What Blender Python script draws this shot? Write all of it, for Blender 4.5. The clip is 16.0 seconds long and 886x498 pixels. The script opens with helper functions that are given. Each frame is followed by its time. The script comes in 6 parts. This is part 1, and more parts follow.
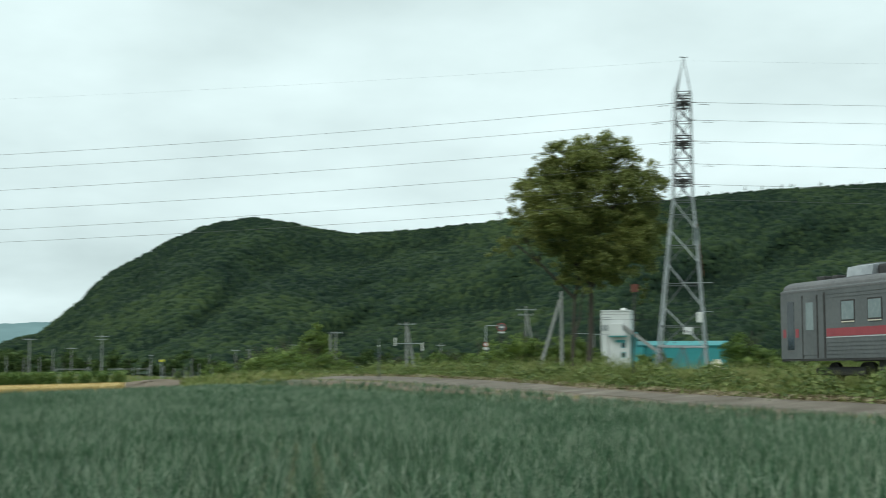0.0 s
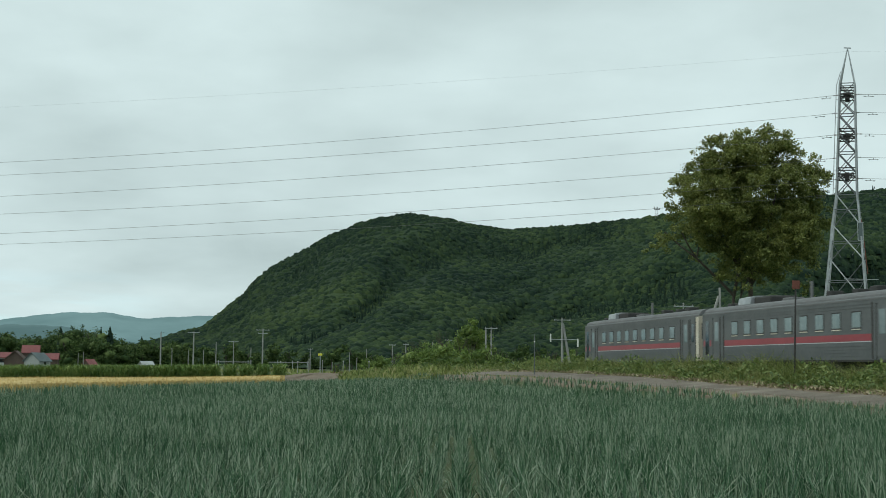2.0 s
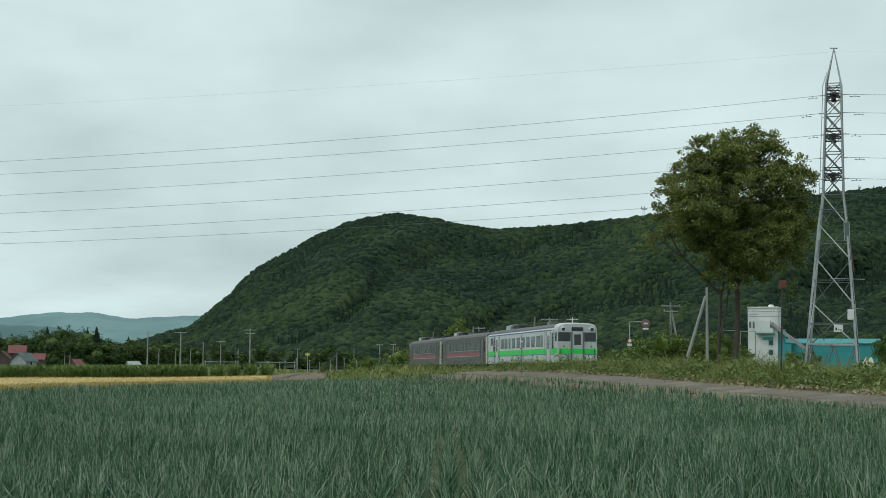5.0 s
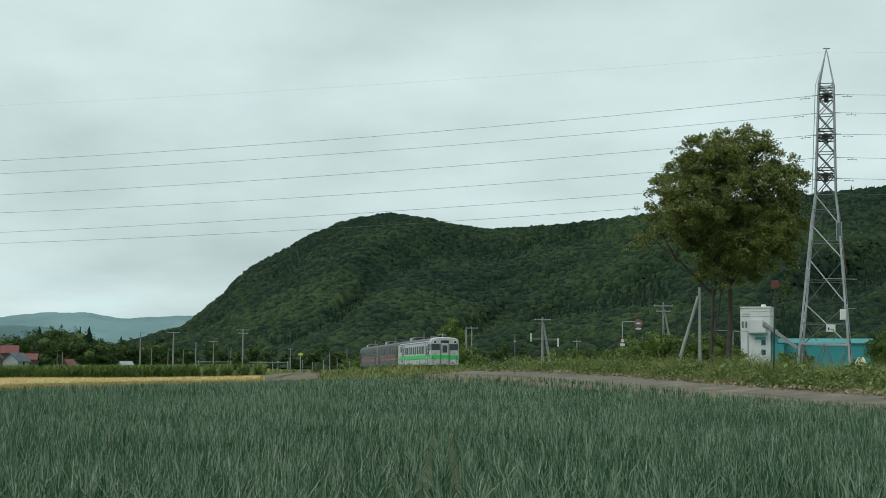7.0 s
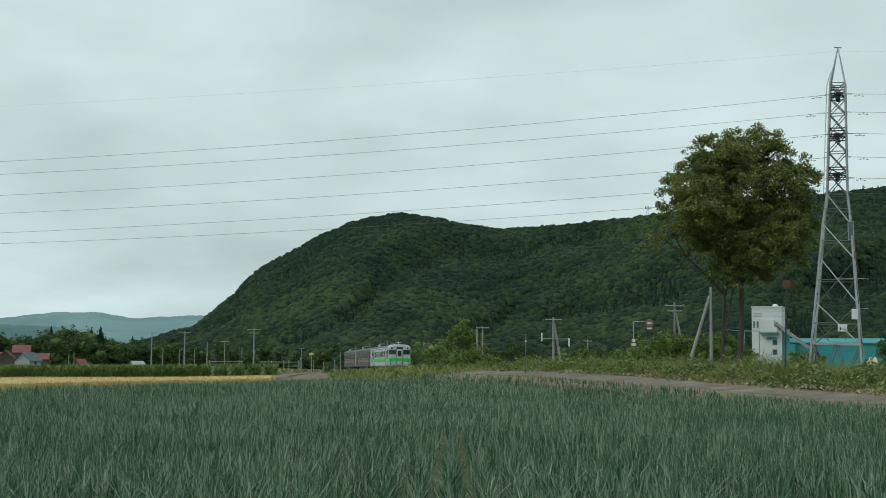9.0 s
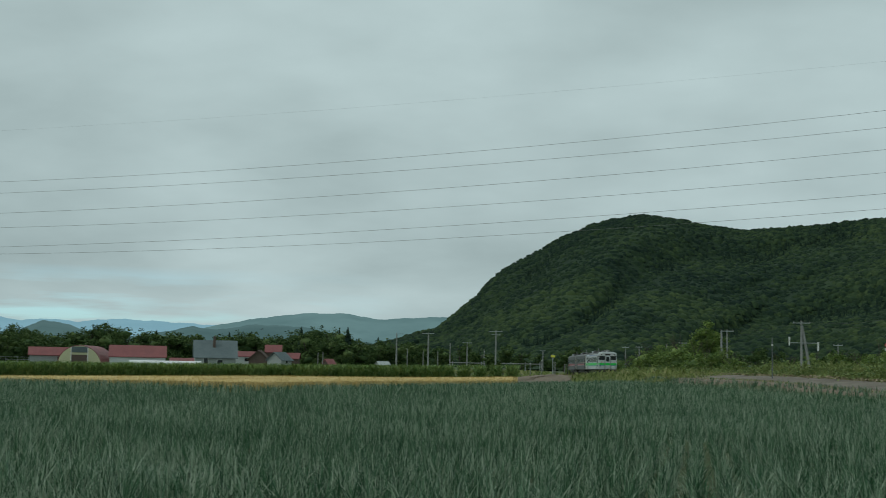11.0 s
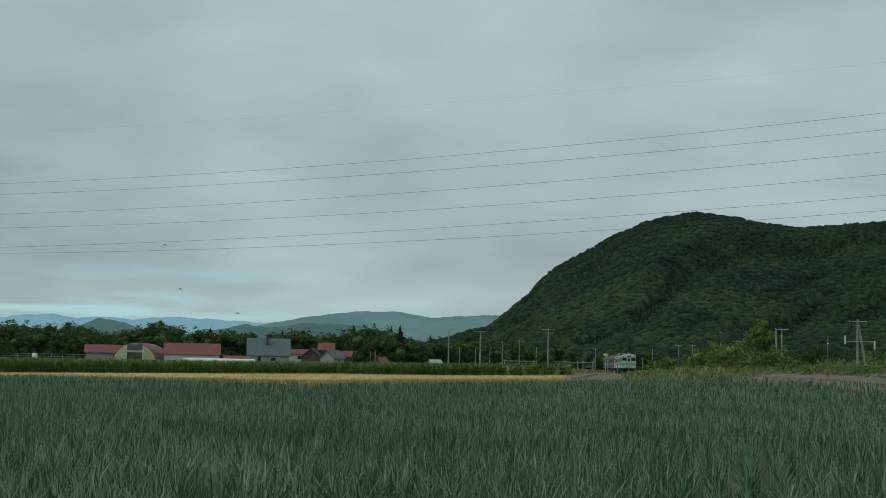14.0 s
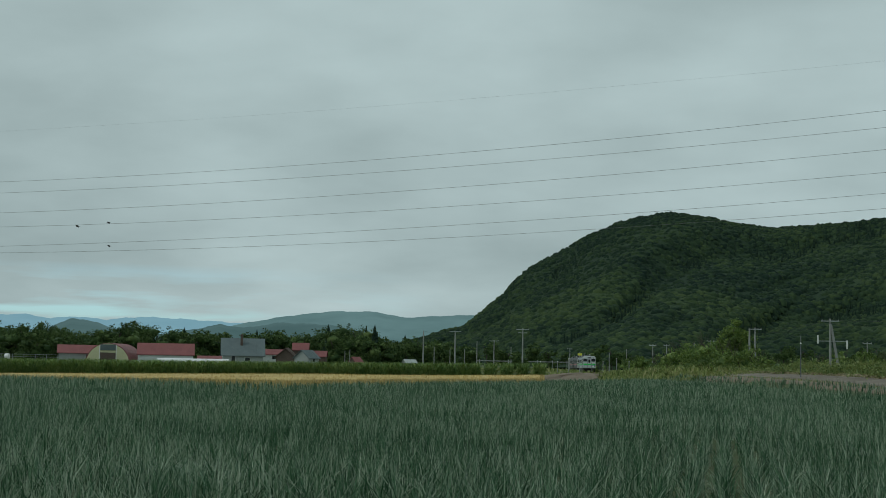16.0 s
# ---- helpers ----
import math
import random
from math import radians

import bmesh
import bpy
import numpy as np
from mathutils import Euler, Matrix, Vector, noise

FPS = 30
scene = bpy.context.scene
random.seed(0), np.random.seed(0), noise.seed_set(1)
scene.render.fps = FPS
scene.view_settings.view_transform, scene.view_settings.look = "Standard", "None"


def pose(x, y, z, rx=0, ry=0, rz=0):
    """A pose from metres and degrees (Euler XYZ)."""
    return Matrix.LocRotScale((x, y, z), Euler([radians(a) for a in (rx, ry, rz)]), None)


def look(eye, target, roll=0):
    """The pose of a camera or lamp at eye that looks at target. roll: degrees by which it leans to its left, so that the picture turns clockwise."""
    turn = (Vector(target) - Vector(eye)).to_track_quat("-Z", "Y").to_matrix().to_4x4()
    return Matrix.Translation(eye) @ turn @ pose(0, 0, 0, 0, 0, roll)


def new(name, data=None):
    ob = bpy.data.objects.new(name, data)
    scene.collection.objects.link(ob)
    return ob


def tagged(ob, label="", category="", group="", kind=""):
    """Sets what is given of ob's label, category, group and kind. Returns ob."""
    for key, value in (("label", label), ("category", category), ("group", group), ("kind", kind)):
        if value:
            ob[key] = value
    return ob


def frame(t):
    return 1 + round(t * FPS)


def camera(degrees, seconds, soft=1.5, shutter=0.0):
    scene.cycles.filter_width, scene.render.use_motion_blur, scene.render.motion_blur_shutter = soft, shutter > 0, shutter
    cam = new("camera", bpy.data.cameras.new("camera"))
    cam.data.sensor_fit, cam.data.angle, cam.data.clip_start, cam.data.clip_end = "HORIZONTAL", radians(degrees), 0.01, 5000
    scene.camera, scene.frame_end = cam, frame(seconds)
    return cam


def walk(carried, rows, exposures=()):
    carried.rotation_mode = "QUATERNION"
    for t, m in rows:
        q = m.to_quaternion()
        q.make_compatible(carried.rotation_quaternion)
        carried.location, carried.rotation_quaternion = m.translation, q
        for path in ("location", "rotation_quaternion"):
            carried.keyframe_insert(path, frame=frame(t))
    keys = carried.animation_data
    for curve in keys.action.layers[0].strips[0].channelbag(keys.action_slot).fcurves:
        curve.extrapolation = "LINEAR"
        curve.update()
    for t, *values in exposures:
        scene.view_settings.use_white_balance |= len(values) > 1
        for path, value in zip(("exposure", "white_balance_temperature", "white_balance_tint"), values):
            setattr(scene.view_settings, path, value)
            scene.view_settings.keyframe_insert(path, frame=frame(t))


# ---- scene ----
EYE = (0.0, 0.0, 1.3)
cam = camera(35.27, 16.0, 0.9, 0.25)


def aim(yaw, pitch, roll):
    """A camera pose at the tripod: degrees to the right, up, and of lean."""
    a, e = radians(yaw), radians(pitch)
    way = Vector((math.sin(a) * math.cos(e), math.cos(a) * math.cos(e), math.sin(e)))
    return look(EYE, Vector(EYE) + way * 10, roll)


PAN = ((0, 5.60, 5.05, -0.12), (0.1, 3.60, 5.0, 0.1), (0.2, 1.25, 4.95, 0.3), (0.3, -1.22, 4.92, 0.46), (0.5, -1.147, 4.877, 0.52),
       (1, -1.016, 4.866, 0.505), (1.5, -0.912, 4.861, 0.48), (2, -0.809, 4.854, 0.475), (2.5, -0.71, 4.854, 0.468),
       (3, -0.627, 4.853, 0.456), (3.5, -0.534, 4.851, 0.443), (4, -0.456, 4.85, 0.43), (5, -0.29, 4.85, 0.415),
       (6.5, -0.068, 4.849, 0.402), (7, 0, 4.849, 0.4), (7.5, 0.068, 4.849, 0.395), (8, 0.137, 4.849, 0.39),
       (8.3, 0.16, 4.848, 0.39), (8.8, -0.05, 4.84, 0.4), (9.2, -1.1, 4.83, 0.44), (9.8, -4.1, 4.83, 0.6), (10.3, -6.725, 4.845, 0.82),
       (10.5, -7.517, 4.851, 0.885), (11, -10.367, 4.803, 1.05), (11.5, -12.29, 4.757, 1.137), (12, -12.776, 4.681, 1.166),
       (12.5, -12.776, 4.681, 1.166), (13, -12.776, 4.681, 1.166), (13.5, -12.499, 4.686, 1.159), (14, -12.511, 4.686, 1.153),
       (14.5, -12.511, 4.686, 1.153), (15, -11.687, 4.684, 1.073), (15.5, -11.468, 4.702, 1.088), (16, -11.468, 4.702, 1.088))
LIGHTNESS = ((0, 0.2, 6450, 9.5), (0.5, -0.04, 6450, 9.5), (2, -0.09, 6450, 9.5), (8.2, -0.09, 6450, 9.5), (10.3, -0.39, 6350, 8), (12, -0.67, 6300, 7), (16, -0.67, 6300, 7))
walk(cam, [(t, aim(*a)) for t, *a in PAN], LIGHTNESS)

# ---- light: an overcast sky ----
SUN_UP, SUN_TURN = radians(50), radians(-120)
world = bpy.data.worlds.new("overcast")
scene.world = world
world.use_nodes = True
wt = world.node_tree
wt.nodes.clear()


def link(tree, a, b):
    tree.links.new(a, b)


def build_sky():
    n = wt.nodes
    out, bg = n.new("ShaderNodeOutputWorld"), n.new("ShaderNodeBackground")
    link(wt, bg.outputs[0], out.inputs[0])
    sky = n.new("ShaderNodeTexSky")
    sky.sky_type, sky.sun_disc, sky.sun_elevation, sky.sun_rotation = "NISHITA", False, SUN_UP, SUN_TURN
    dim = n.new("ShaderNodeVectorMath")
    dim.operation = "SCALE"
    dim.inputs[3].default_value = 0.22
    link(wt, sky.outputs[0], dim.inputs[0])
    co = n.new("ShaderNodeTexCoord")
    sep = n.new("ShaderNodeSeparateXYZ")
    link(wt, co.outputs["Generated"], sep.inputs[0])

    def m(op, a, b=0.0, c=0.0):
        k = n.new("ShaderNodeMath")
        k.operation = op
        for i, v in enumerate((a, b, c)):
            if isinstance(v, (int, float)):
                k.inputs[i].default_value = v
            else:
                link(wt, v, k.inputs[i])
        return k.outputs[0]

    up = m("MAXIMUM", sep.outputs[2], 0.0)
    flat = m("ADD", up, 0.26)
    vec = n.new("ShaderNodeCombineXYZ")
    link(wt, m("DIVIDE", sep.outputs[0], flat), vec.inputs[0])
    link(wt, m("DIVIDE", sep.outputs[1], flat), vec.inputs[1])

    def cloud(scale, detail, rough, seed):
        k = n.new("ShaderNodeTexNoise")
        k.inputs["Scale"].default_value, k.inputs["Detail"].default_value = scale, detail
        k.inputs["Roughness"].default_value = rough
        off = n.new("ShaderNodeVectorMath")
        off.inputs[1].default_value = (seed, seed * 1.7, 0)
        link(wt, vec.outputs[0], off.inputs[0])
        link(wt, off.outputs[0], k.inputs["Vector"])
        return k.outputs["Fac"]

    big, small = cloud(1.0, 3, 0.45, 3.1), cloud(3.2, 6, 0.5, 8.3)
    mix = m("ADD", m("MULTIPLY", big, 0.65), m("MULTIPLY", small, 0.35))
    ramp = n.new("ShaderNodeValToRGB")
    ramp.color_ramp.elements[0].position, ramp.color_ramp.elements[1].position = 0.36, 0.64
    ramp.color_ramp.elements[0].color, ramp.color_ramp.elements[1].color = (0.485, 0.60, 0.60, 1), (0.73, 0.885, 0.885, 1)
    link(wt, mix, ramp.inputs[0])
    # thin bluish breaks in the deck, low over the far hills
    low = m("MULTIPLY", m("SMOOTH_MIN", 1.0, m("MAXIMUM", m("MULTIPLY", m("SUBTRACT", 0.066, up), 26.0), 0.0), 0.2), 1.0)
    brk = n.new("ShaderNodeValToRGB")
    brk.color_ramp.elements[0].position, brk.color_ramp.elements[1].position = 0.45, 0.66
    streak = n.new("ShaderNodeCombineXYZ")
    link(wt, m("MULTIPLY", sep.outputs[0], 9.0), streak.inputs[0])
    link(wt, m("MULTIPLY", sep.outputs[1], 9.0), streak.inputs[1])
    link(wt, m("MULTIPLY", sep.outputs[2], 90.0), streak.inputs[2])
    torn = n.new("ShaderNodeTexNoise")
    torn.inputs["Scale"].default_value, torn.inputs["Detail"].default_value = 0.8, 5
    link(wt, streak.outputs[0], torn.inputs["Vector"])
    link(wt, torn.outputs["Fac"], brk.inputs[0])
    both = n.new("ShaderNodeMix")
    both.data_type = "RGBA"
    link(wt, m("MINIMUM", m("MULTIPLY", m("MULTIPLY", low, brk.outputs[0]), m("MINIMUM", m("MAXIMUM", m("MULTIPLY_ADD", sep.outputs[0], -7.0, -1.4), 0.0), 1.5)), 0.9), both.inputs["Factor"])
    link(wt, ramp.outputs[0], both.inputs["A"])
    tint = n.new("ShaderNodeVectorMath")
    tint.operation = "MULTIPLY"
    tint.inputs[1].default_value = (0.72, 1.05, 1.3)
    link(wt, dim.outputs[0], tint.inputs[0])
    link(wt, tint.outputs[0], both.inputs["B"])
    link(wt, both.outputs["Result"], bg.inputs[0])
    bg.inputs[1].default_value = 1.0


build_sky()
sun = new("sun", bpy.data.lights.new("sun", "SUN"))
sun.data.energy, sun.data.angle, sun.data.color = 1.2, radians(18), (1.0, 0.97, 0.92)
sun.matrix_world = look((0, 0, 100), (math.cos(SUN_UP) * math.sin(radians(60)) * 100, math.cos(SUN_UP) * math.cos(radians(60)) * 100, 100 - math.sin(SUN_UP) * 100))


# ---- materials ----
def material(name, colours, scale=1.0, rough=0.8, metal=0.0, bump=0.3, fine=8.0, island=0.0, piece=0.0, coord="Object", detail=6, spec=0.5, through_light=0.0):
    """Noise between colours at two scales, with relief; island and piece vary the value from blade to blade or object to object."""
    mat = bpy.data.materials.new(name)
    mat.use_nodes = True
    t = mat.node_tree
    n = t.nodes
    b = n["Principled BSDF"]
    co = n.new("ShaderNodeTexCoord")
    big, small = n.new("ShaderNodeTexNoise"), n.new("ShaderNodeTexNoise")
    for k, s in ((big, scale), (small, scale * fine)):
        k.inputs["Scale"].default_value, k.inputs["Detail"].default_value = s, detail
        t.links.new(co.outputs[coord], k.inputs["Vector"])
    mul = n.new("ShaderNodeMath")
    mul.operation = "MULTIPLY_ADD"
    mul.inputs[1].default_value, mul.inputs[2].default_value = 0.4, 0.0
    t.links.new(small.outputs["Fac"], mul.inputs[0])
    add = n.new("ShaderNodeMath")
    add.operation = "MULTIPLY_ADD"
    add.inputs[1].default_value = 0.6
    t.links.new(big.outputs["Fac"], add.inputs[0])
    t.links.new(mul.outputs[0], add.inputs[2])
    value = add.outputs[0]
    if island or piece:
        src = n.new("ShaderNodeNewGeometry").outputs["Random Per Island"] if island else n.new("ShaderNodeObjectInfo").outputs["Random"]
        k = n.new("ShaderNodeMath")
        k.operation = "MULTIPLY_ADD"
        k.inputs[1].default_value, k.inputs[2].default_value = island or piece, -(island or piece) / 2
        t.links.new(src, k.inputs[0])
        s = n.new("ShaderNodeMath")
        s.operation = "ADD"
        t.links.new(value, s.inputs[0])
        t.links.new(k.outputs[0], s.inputs[1])
        value = s.outputs[0]
    ramp = n.new("ShaderNodeValToRGB")
    e = ramp.color_ramp.elements
    while len(e) < len(colours):
        e.new(0.5)
    for i, c in enumerate(colours):
        e[i].position = 0.3 + 0.4 * i / max(1, len(colours) - 1)
        e[i].color = (*c, 1)
    t.links.new(value, ramp.inputs[0])
    t.links.new(ramp.outputs[0], b.inputs["Base Color"])
    b.inputs["Roughness"].default_value, b.inputs["Metallic"].default_value = rough, metal
    b.inputs["Specular IOR Level"].default_value = spec
    if bump:
        k = n.new("ShaderNodeBump")
        k.inputs["Strength"].default_value = bump
        k.inputs["Distance"].default_value = 0.3 / (scale * fine)
        t.links.new(small.outputs["Fac"], k.inputs["Height"])
        t.links.new(k.outputs[0], b.inputs["Normal"])
    if through_light:
        tr = n.new("ShaderNodeBsdfTranslucent")
        mixed = n.new("ShaderNodeMixShader")
        mixed.inputs[0].default_value = through_light
        t.links.new(ramp.outputs[0], tr.inputs[0])
        t.links.new(b.outputs[0], mixed.inputs[1])
        t.links.new(tr.outputs[0], mixed.inputs[2])
        t.links.new(mixed.outputs[0], n["Material Output"].inputs[0])
    return mat


def glowing(name, colour, strength):
    mat = bpy.data.materials.new(name)
    mat.use_nodes = True
    b = mat.node_tree.nodes["Principled BSDF"]
    b.inputs["Base Color"].default_value = (*colour, 1)
    b.inputs["Emission Color"].default_value, b.inputs["Emission Strength"].default_value = (*colour, 1), strength
    return mat


M = {
    "soil": material("soil_and_grass", ((0.05, 0.045, 0.025), (0.07, 0.09, 0.03), (0.06, 0.11, 0.03)), 0.15, 0.95, fine=20),
    "field": material("dark_field_soil", ((0.035, 0.04, 0.028), (0.05, 0.05, 0.035)), 0.6, 0.95, fine=12),
    "onion": material("onion_leaf", ((0.026, 0.077, 0.034), (0.056, 0.137, 0.063), (0.102, 0.196, 0.104), (0.32, 0.39, 0.28)), 0.25, 0.36, bump=0, island=0.68, fine=6, through_light=0.15, spec=0.34),
    "gravel": material("gravel", ((0.085, 0.068, 0.050), (0.155, 0.130, 0.100), (0.27, 0.235, 0.19)), 0.6, 0.95, bump=0.8, fine=30),
    "dirt": material("dry_dirt", ((0.12, 0.09, 0.06), (0.24, 0.185, 0.13)), 0.5, 0.95, bump=0.6, fine=25),
    "weed": material("weed_blade", ((0.095, 0.135, 0.03), (0.165, 0.215, 0.05), (0.235, 0.28, 0.078), (0.34, 0.32, 0.14)), 0.3, 0.7, bump=0, island=0.45, fine=5, through_light=0.25),
    "leafy": material("broad_weed_leaf", ((0.075, 0.125, 0.03), (0.14, 0.205, 0.052), (0.26, 0.31, 0.10)), 0.4, 0.55, bump=0, island=0.5, fine=5, through_light=0.25),
    "wheat": material("ripe_wheat", ((0.40, 0.285, 0.095), (0.53, 0.395, 0.15), (0.63, 0.48, 0.21)), 0.2, 0.85, bump=0, island=0.4, fine=6),
    "corn": material("corn_leaf", ((0.075, 0.145, 0.03), (0.145, 0.24, 0.055), (0.24, 0.31, 0.085)), 0.3, 0.6, bump=0, island=0.45, fine=5, through_light=0.2),
    # the darker greens lean blue, which paints the hill's distance haze in
    "forest": material("forest_crown", ((0.010, 0.023, 0.017), (0.017, 0.034, 0.020), (0.030, 0.053, 0.0245), (0.056, 0.084, 0.033)), 0.0075, 0.9, bump=0.5, fine=55, island=0.26, spec=0.1),
    "conifer": material("conifer_crown", ((0.012, 0.027, 0.019), (0.026, 0.046, 0.028)), 0.05, 0.9, bump=1.0, fine=20, island=0.3, spec=0.1),
    "tree": material("tree_leaf", ((0.095, 0.125, 0.031), (0.175, 0.21, 0.054), (0.30, 0.325, 0.094)), 0.25, 0.55, bump=0, island=0.5, fine=6, through_light=0.35),
    "bushleaf": material("bush_leaf", ((0.075, 0.135, 0.028), (0.135, 0.215, 0.042), (0.23, 0.31, 0.07)), 0.3, 0.6, bump=0, island=0.5, fine=6, through_light=0.25),
    "darkleaf": material("dark_tree_leaf", ((0.038, 0.072, 0.024), (0.066, 0.112, 0.034), (0.112, 0.162, 0.052)), 0.12, 0.7, bump=0, island=0.5, fine=8, through_light=0.15, spec=0.15),
    "straw": material("dry_litter", ((0.18, 0.14, 0.08), (0.30, 0.25, 0.15), (0.42, 0.36, 0.24)), 0.8, 0.9, bump=0, island=0.5),
    "tarp": material("blue_tarp", ((0.02, 0.16, 0.32), (0.04, 0.24, 0.44)), 0.8, 0.4, bump=0.3),
    "bark": material("bark", ((0.036, 0.03, 0.024), (0.09, 0.076, 0.062)), 2.0, 0.95, bump=0.8, fine=6),
    "steel": material("galvanised_steel", ((0.25, 0.27, 0.285), (0.48, 0.51, 0.52)), 0.5, 0.45, 0.35, 0.1),
    # darker than steel; the tower lattice's backlit tone is put into the colour
    "dimsteel": material("dim_steel", ((0.10, 0.11, 0.12), (0.19, 0.205, 0.215)), 0.7, 0.6, 0.4, 0.1),
    "wire": material("wire", ((0.10, 0.11, 0.11), (0.16, 0.17, 0.17)), 0.5, 0.5, 0.5, 0),
    "concrete": material("pole_concrete", ((0.21, 0.215, 0.21), (0.34, 0.345, 0.33)), 1.2, 0.9, bump=0.3),
    "porcelain": material("porcelain", ((0.7, 0.7, 0.68), (0.8, 0.8, 0.78)), 2, 0.3, bump=0),
    "grey": material("train_stainless", ((0.092, 0.102, 0.103), (0.146, 0.160, 0.160)), 0.7, 0.68, 0.1, 0.05, fine=10),
    "greyroof": material("train_roof_grey", ((0.105, 0.11, 0.11), (0.175, 0.18, 0.18)), 0.8, 0.8, bump=0.1),
    "white": material("train_white", ((0.43, 0.46, 0.465), (0.57, 0.60, 0.605)), 0.6, 0.4, bump=0.03, fine=14),
    "green": material("train_green", ((0.02, 0.56, 0.07), (0.035, 0.68, 0.10)), 0.8, 0.4, bump=0),
    "blue": material("train_blue", ((0.05, 0.12, 0.36), (0.08, 0.16, 0.42)), 0.8, 0.4, bump=0),
    "red": material("train_red", ((0.25, 0.030, 0.042), (0.34, 0.048, 0.060)), 0.8, 0.4, bump=0),
    "cream": material("cream_trim", ((0.55, 0.5, 0.4), (0.66, 0.62, 0.5)), 1, 0.5, bump=0),
    "dark": material("dark_metal", ((0.02, 0.02, 0.02), (0.05, 0.048, 0.045)), 1.5, 0.7, bump=0.2),
    "glass": material("window_glass", ((0.02, 0.025, 0.028), (0.035, 0.04, 0.042)), 1, 0.06, bump=0),
    "paleglass": material("pale_window_glass", ((0.13, 0.175, 0.175), (0.22, 0.265, 0.26)), 0.8, 0.12, bump=0),
    "whitewall": material("white_wall", ((0.52, 0.545, 0.535), (0.66, 0.68, 0.67)), 0.4, 0.8, bump=0.1),
    "teal": material("teal_sheet", ((0.025, 0.23, 0.245), (0.04, 0.32, 0.33)), 0.4, 0.5, bump=0.1),
    "redroof": material("red_roof_sheet", ((0.17, 0.05, 0.05), (0.25, 0.078, 0.075)), 0.4, 0.6, bump=0.15),
    "yellowwall": material("pale_yellow_sheet", ((0.52, 0.50, 0.30), (0.62, 0.60, 0.38)), 0.4, 0.7, bump=0.1),
    "greywall": material("grey_siding", ((0.30, 0.33, 0.32), (0.40, 0.43, 0.42)), 0.4, 0.8, bump=0.1),
    "slate": material("slate_blue_roof", ((0.085, 0.115, 0.12), (0.13, 0.165, 0.17)), 0.4, 0.7, bump=0.2),
    "brown": material("brown_siding", ((0.08, 0.055, 0.045), (0.14, 0.10, 0.08)), 0.5, 0.8, bump=0.2),
    "rust": material("rust", ((0.10, 0.035, 0.025), (0.18, 0.07, 0.05)), 2, 0.9, bump=0.3),
    "yellow": material("yellow_sign", ((0.6, 0.55, 0.05), (0.7, 0.65, 0.08)), 1, 0.5, bump=0),
    "signred": material("sign_red", ((0.5, 0.05, 0.05), (0.6, 0.07, 0.07)), 1, 0.4, bump=0),
    "signwhite": material("sign_white", ((0.7, 0.7, 0.7), (0.8, 0.8, 0.8)), 1, 0.4, bump=0),
    "bird": material("bird_feather", ((0.015, 0.015, 0.016), (0.04, 0.04, 0.04)), 5, 0.8, bump=0),
    "tail": glowing("tail_lamp", (0.4, 0.045, 0.03), 0.04),
}


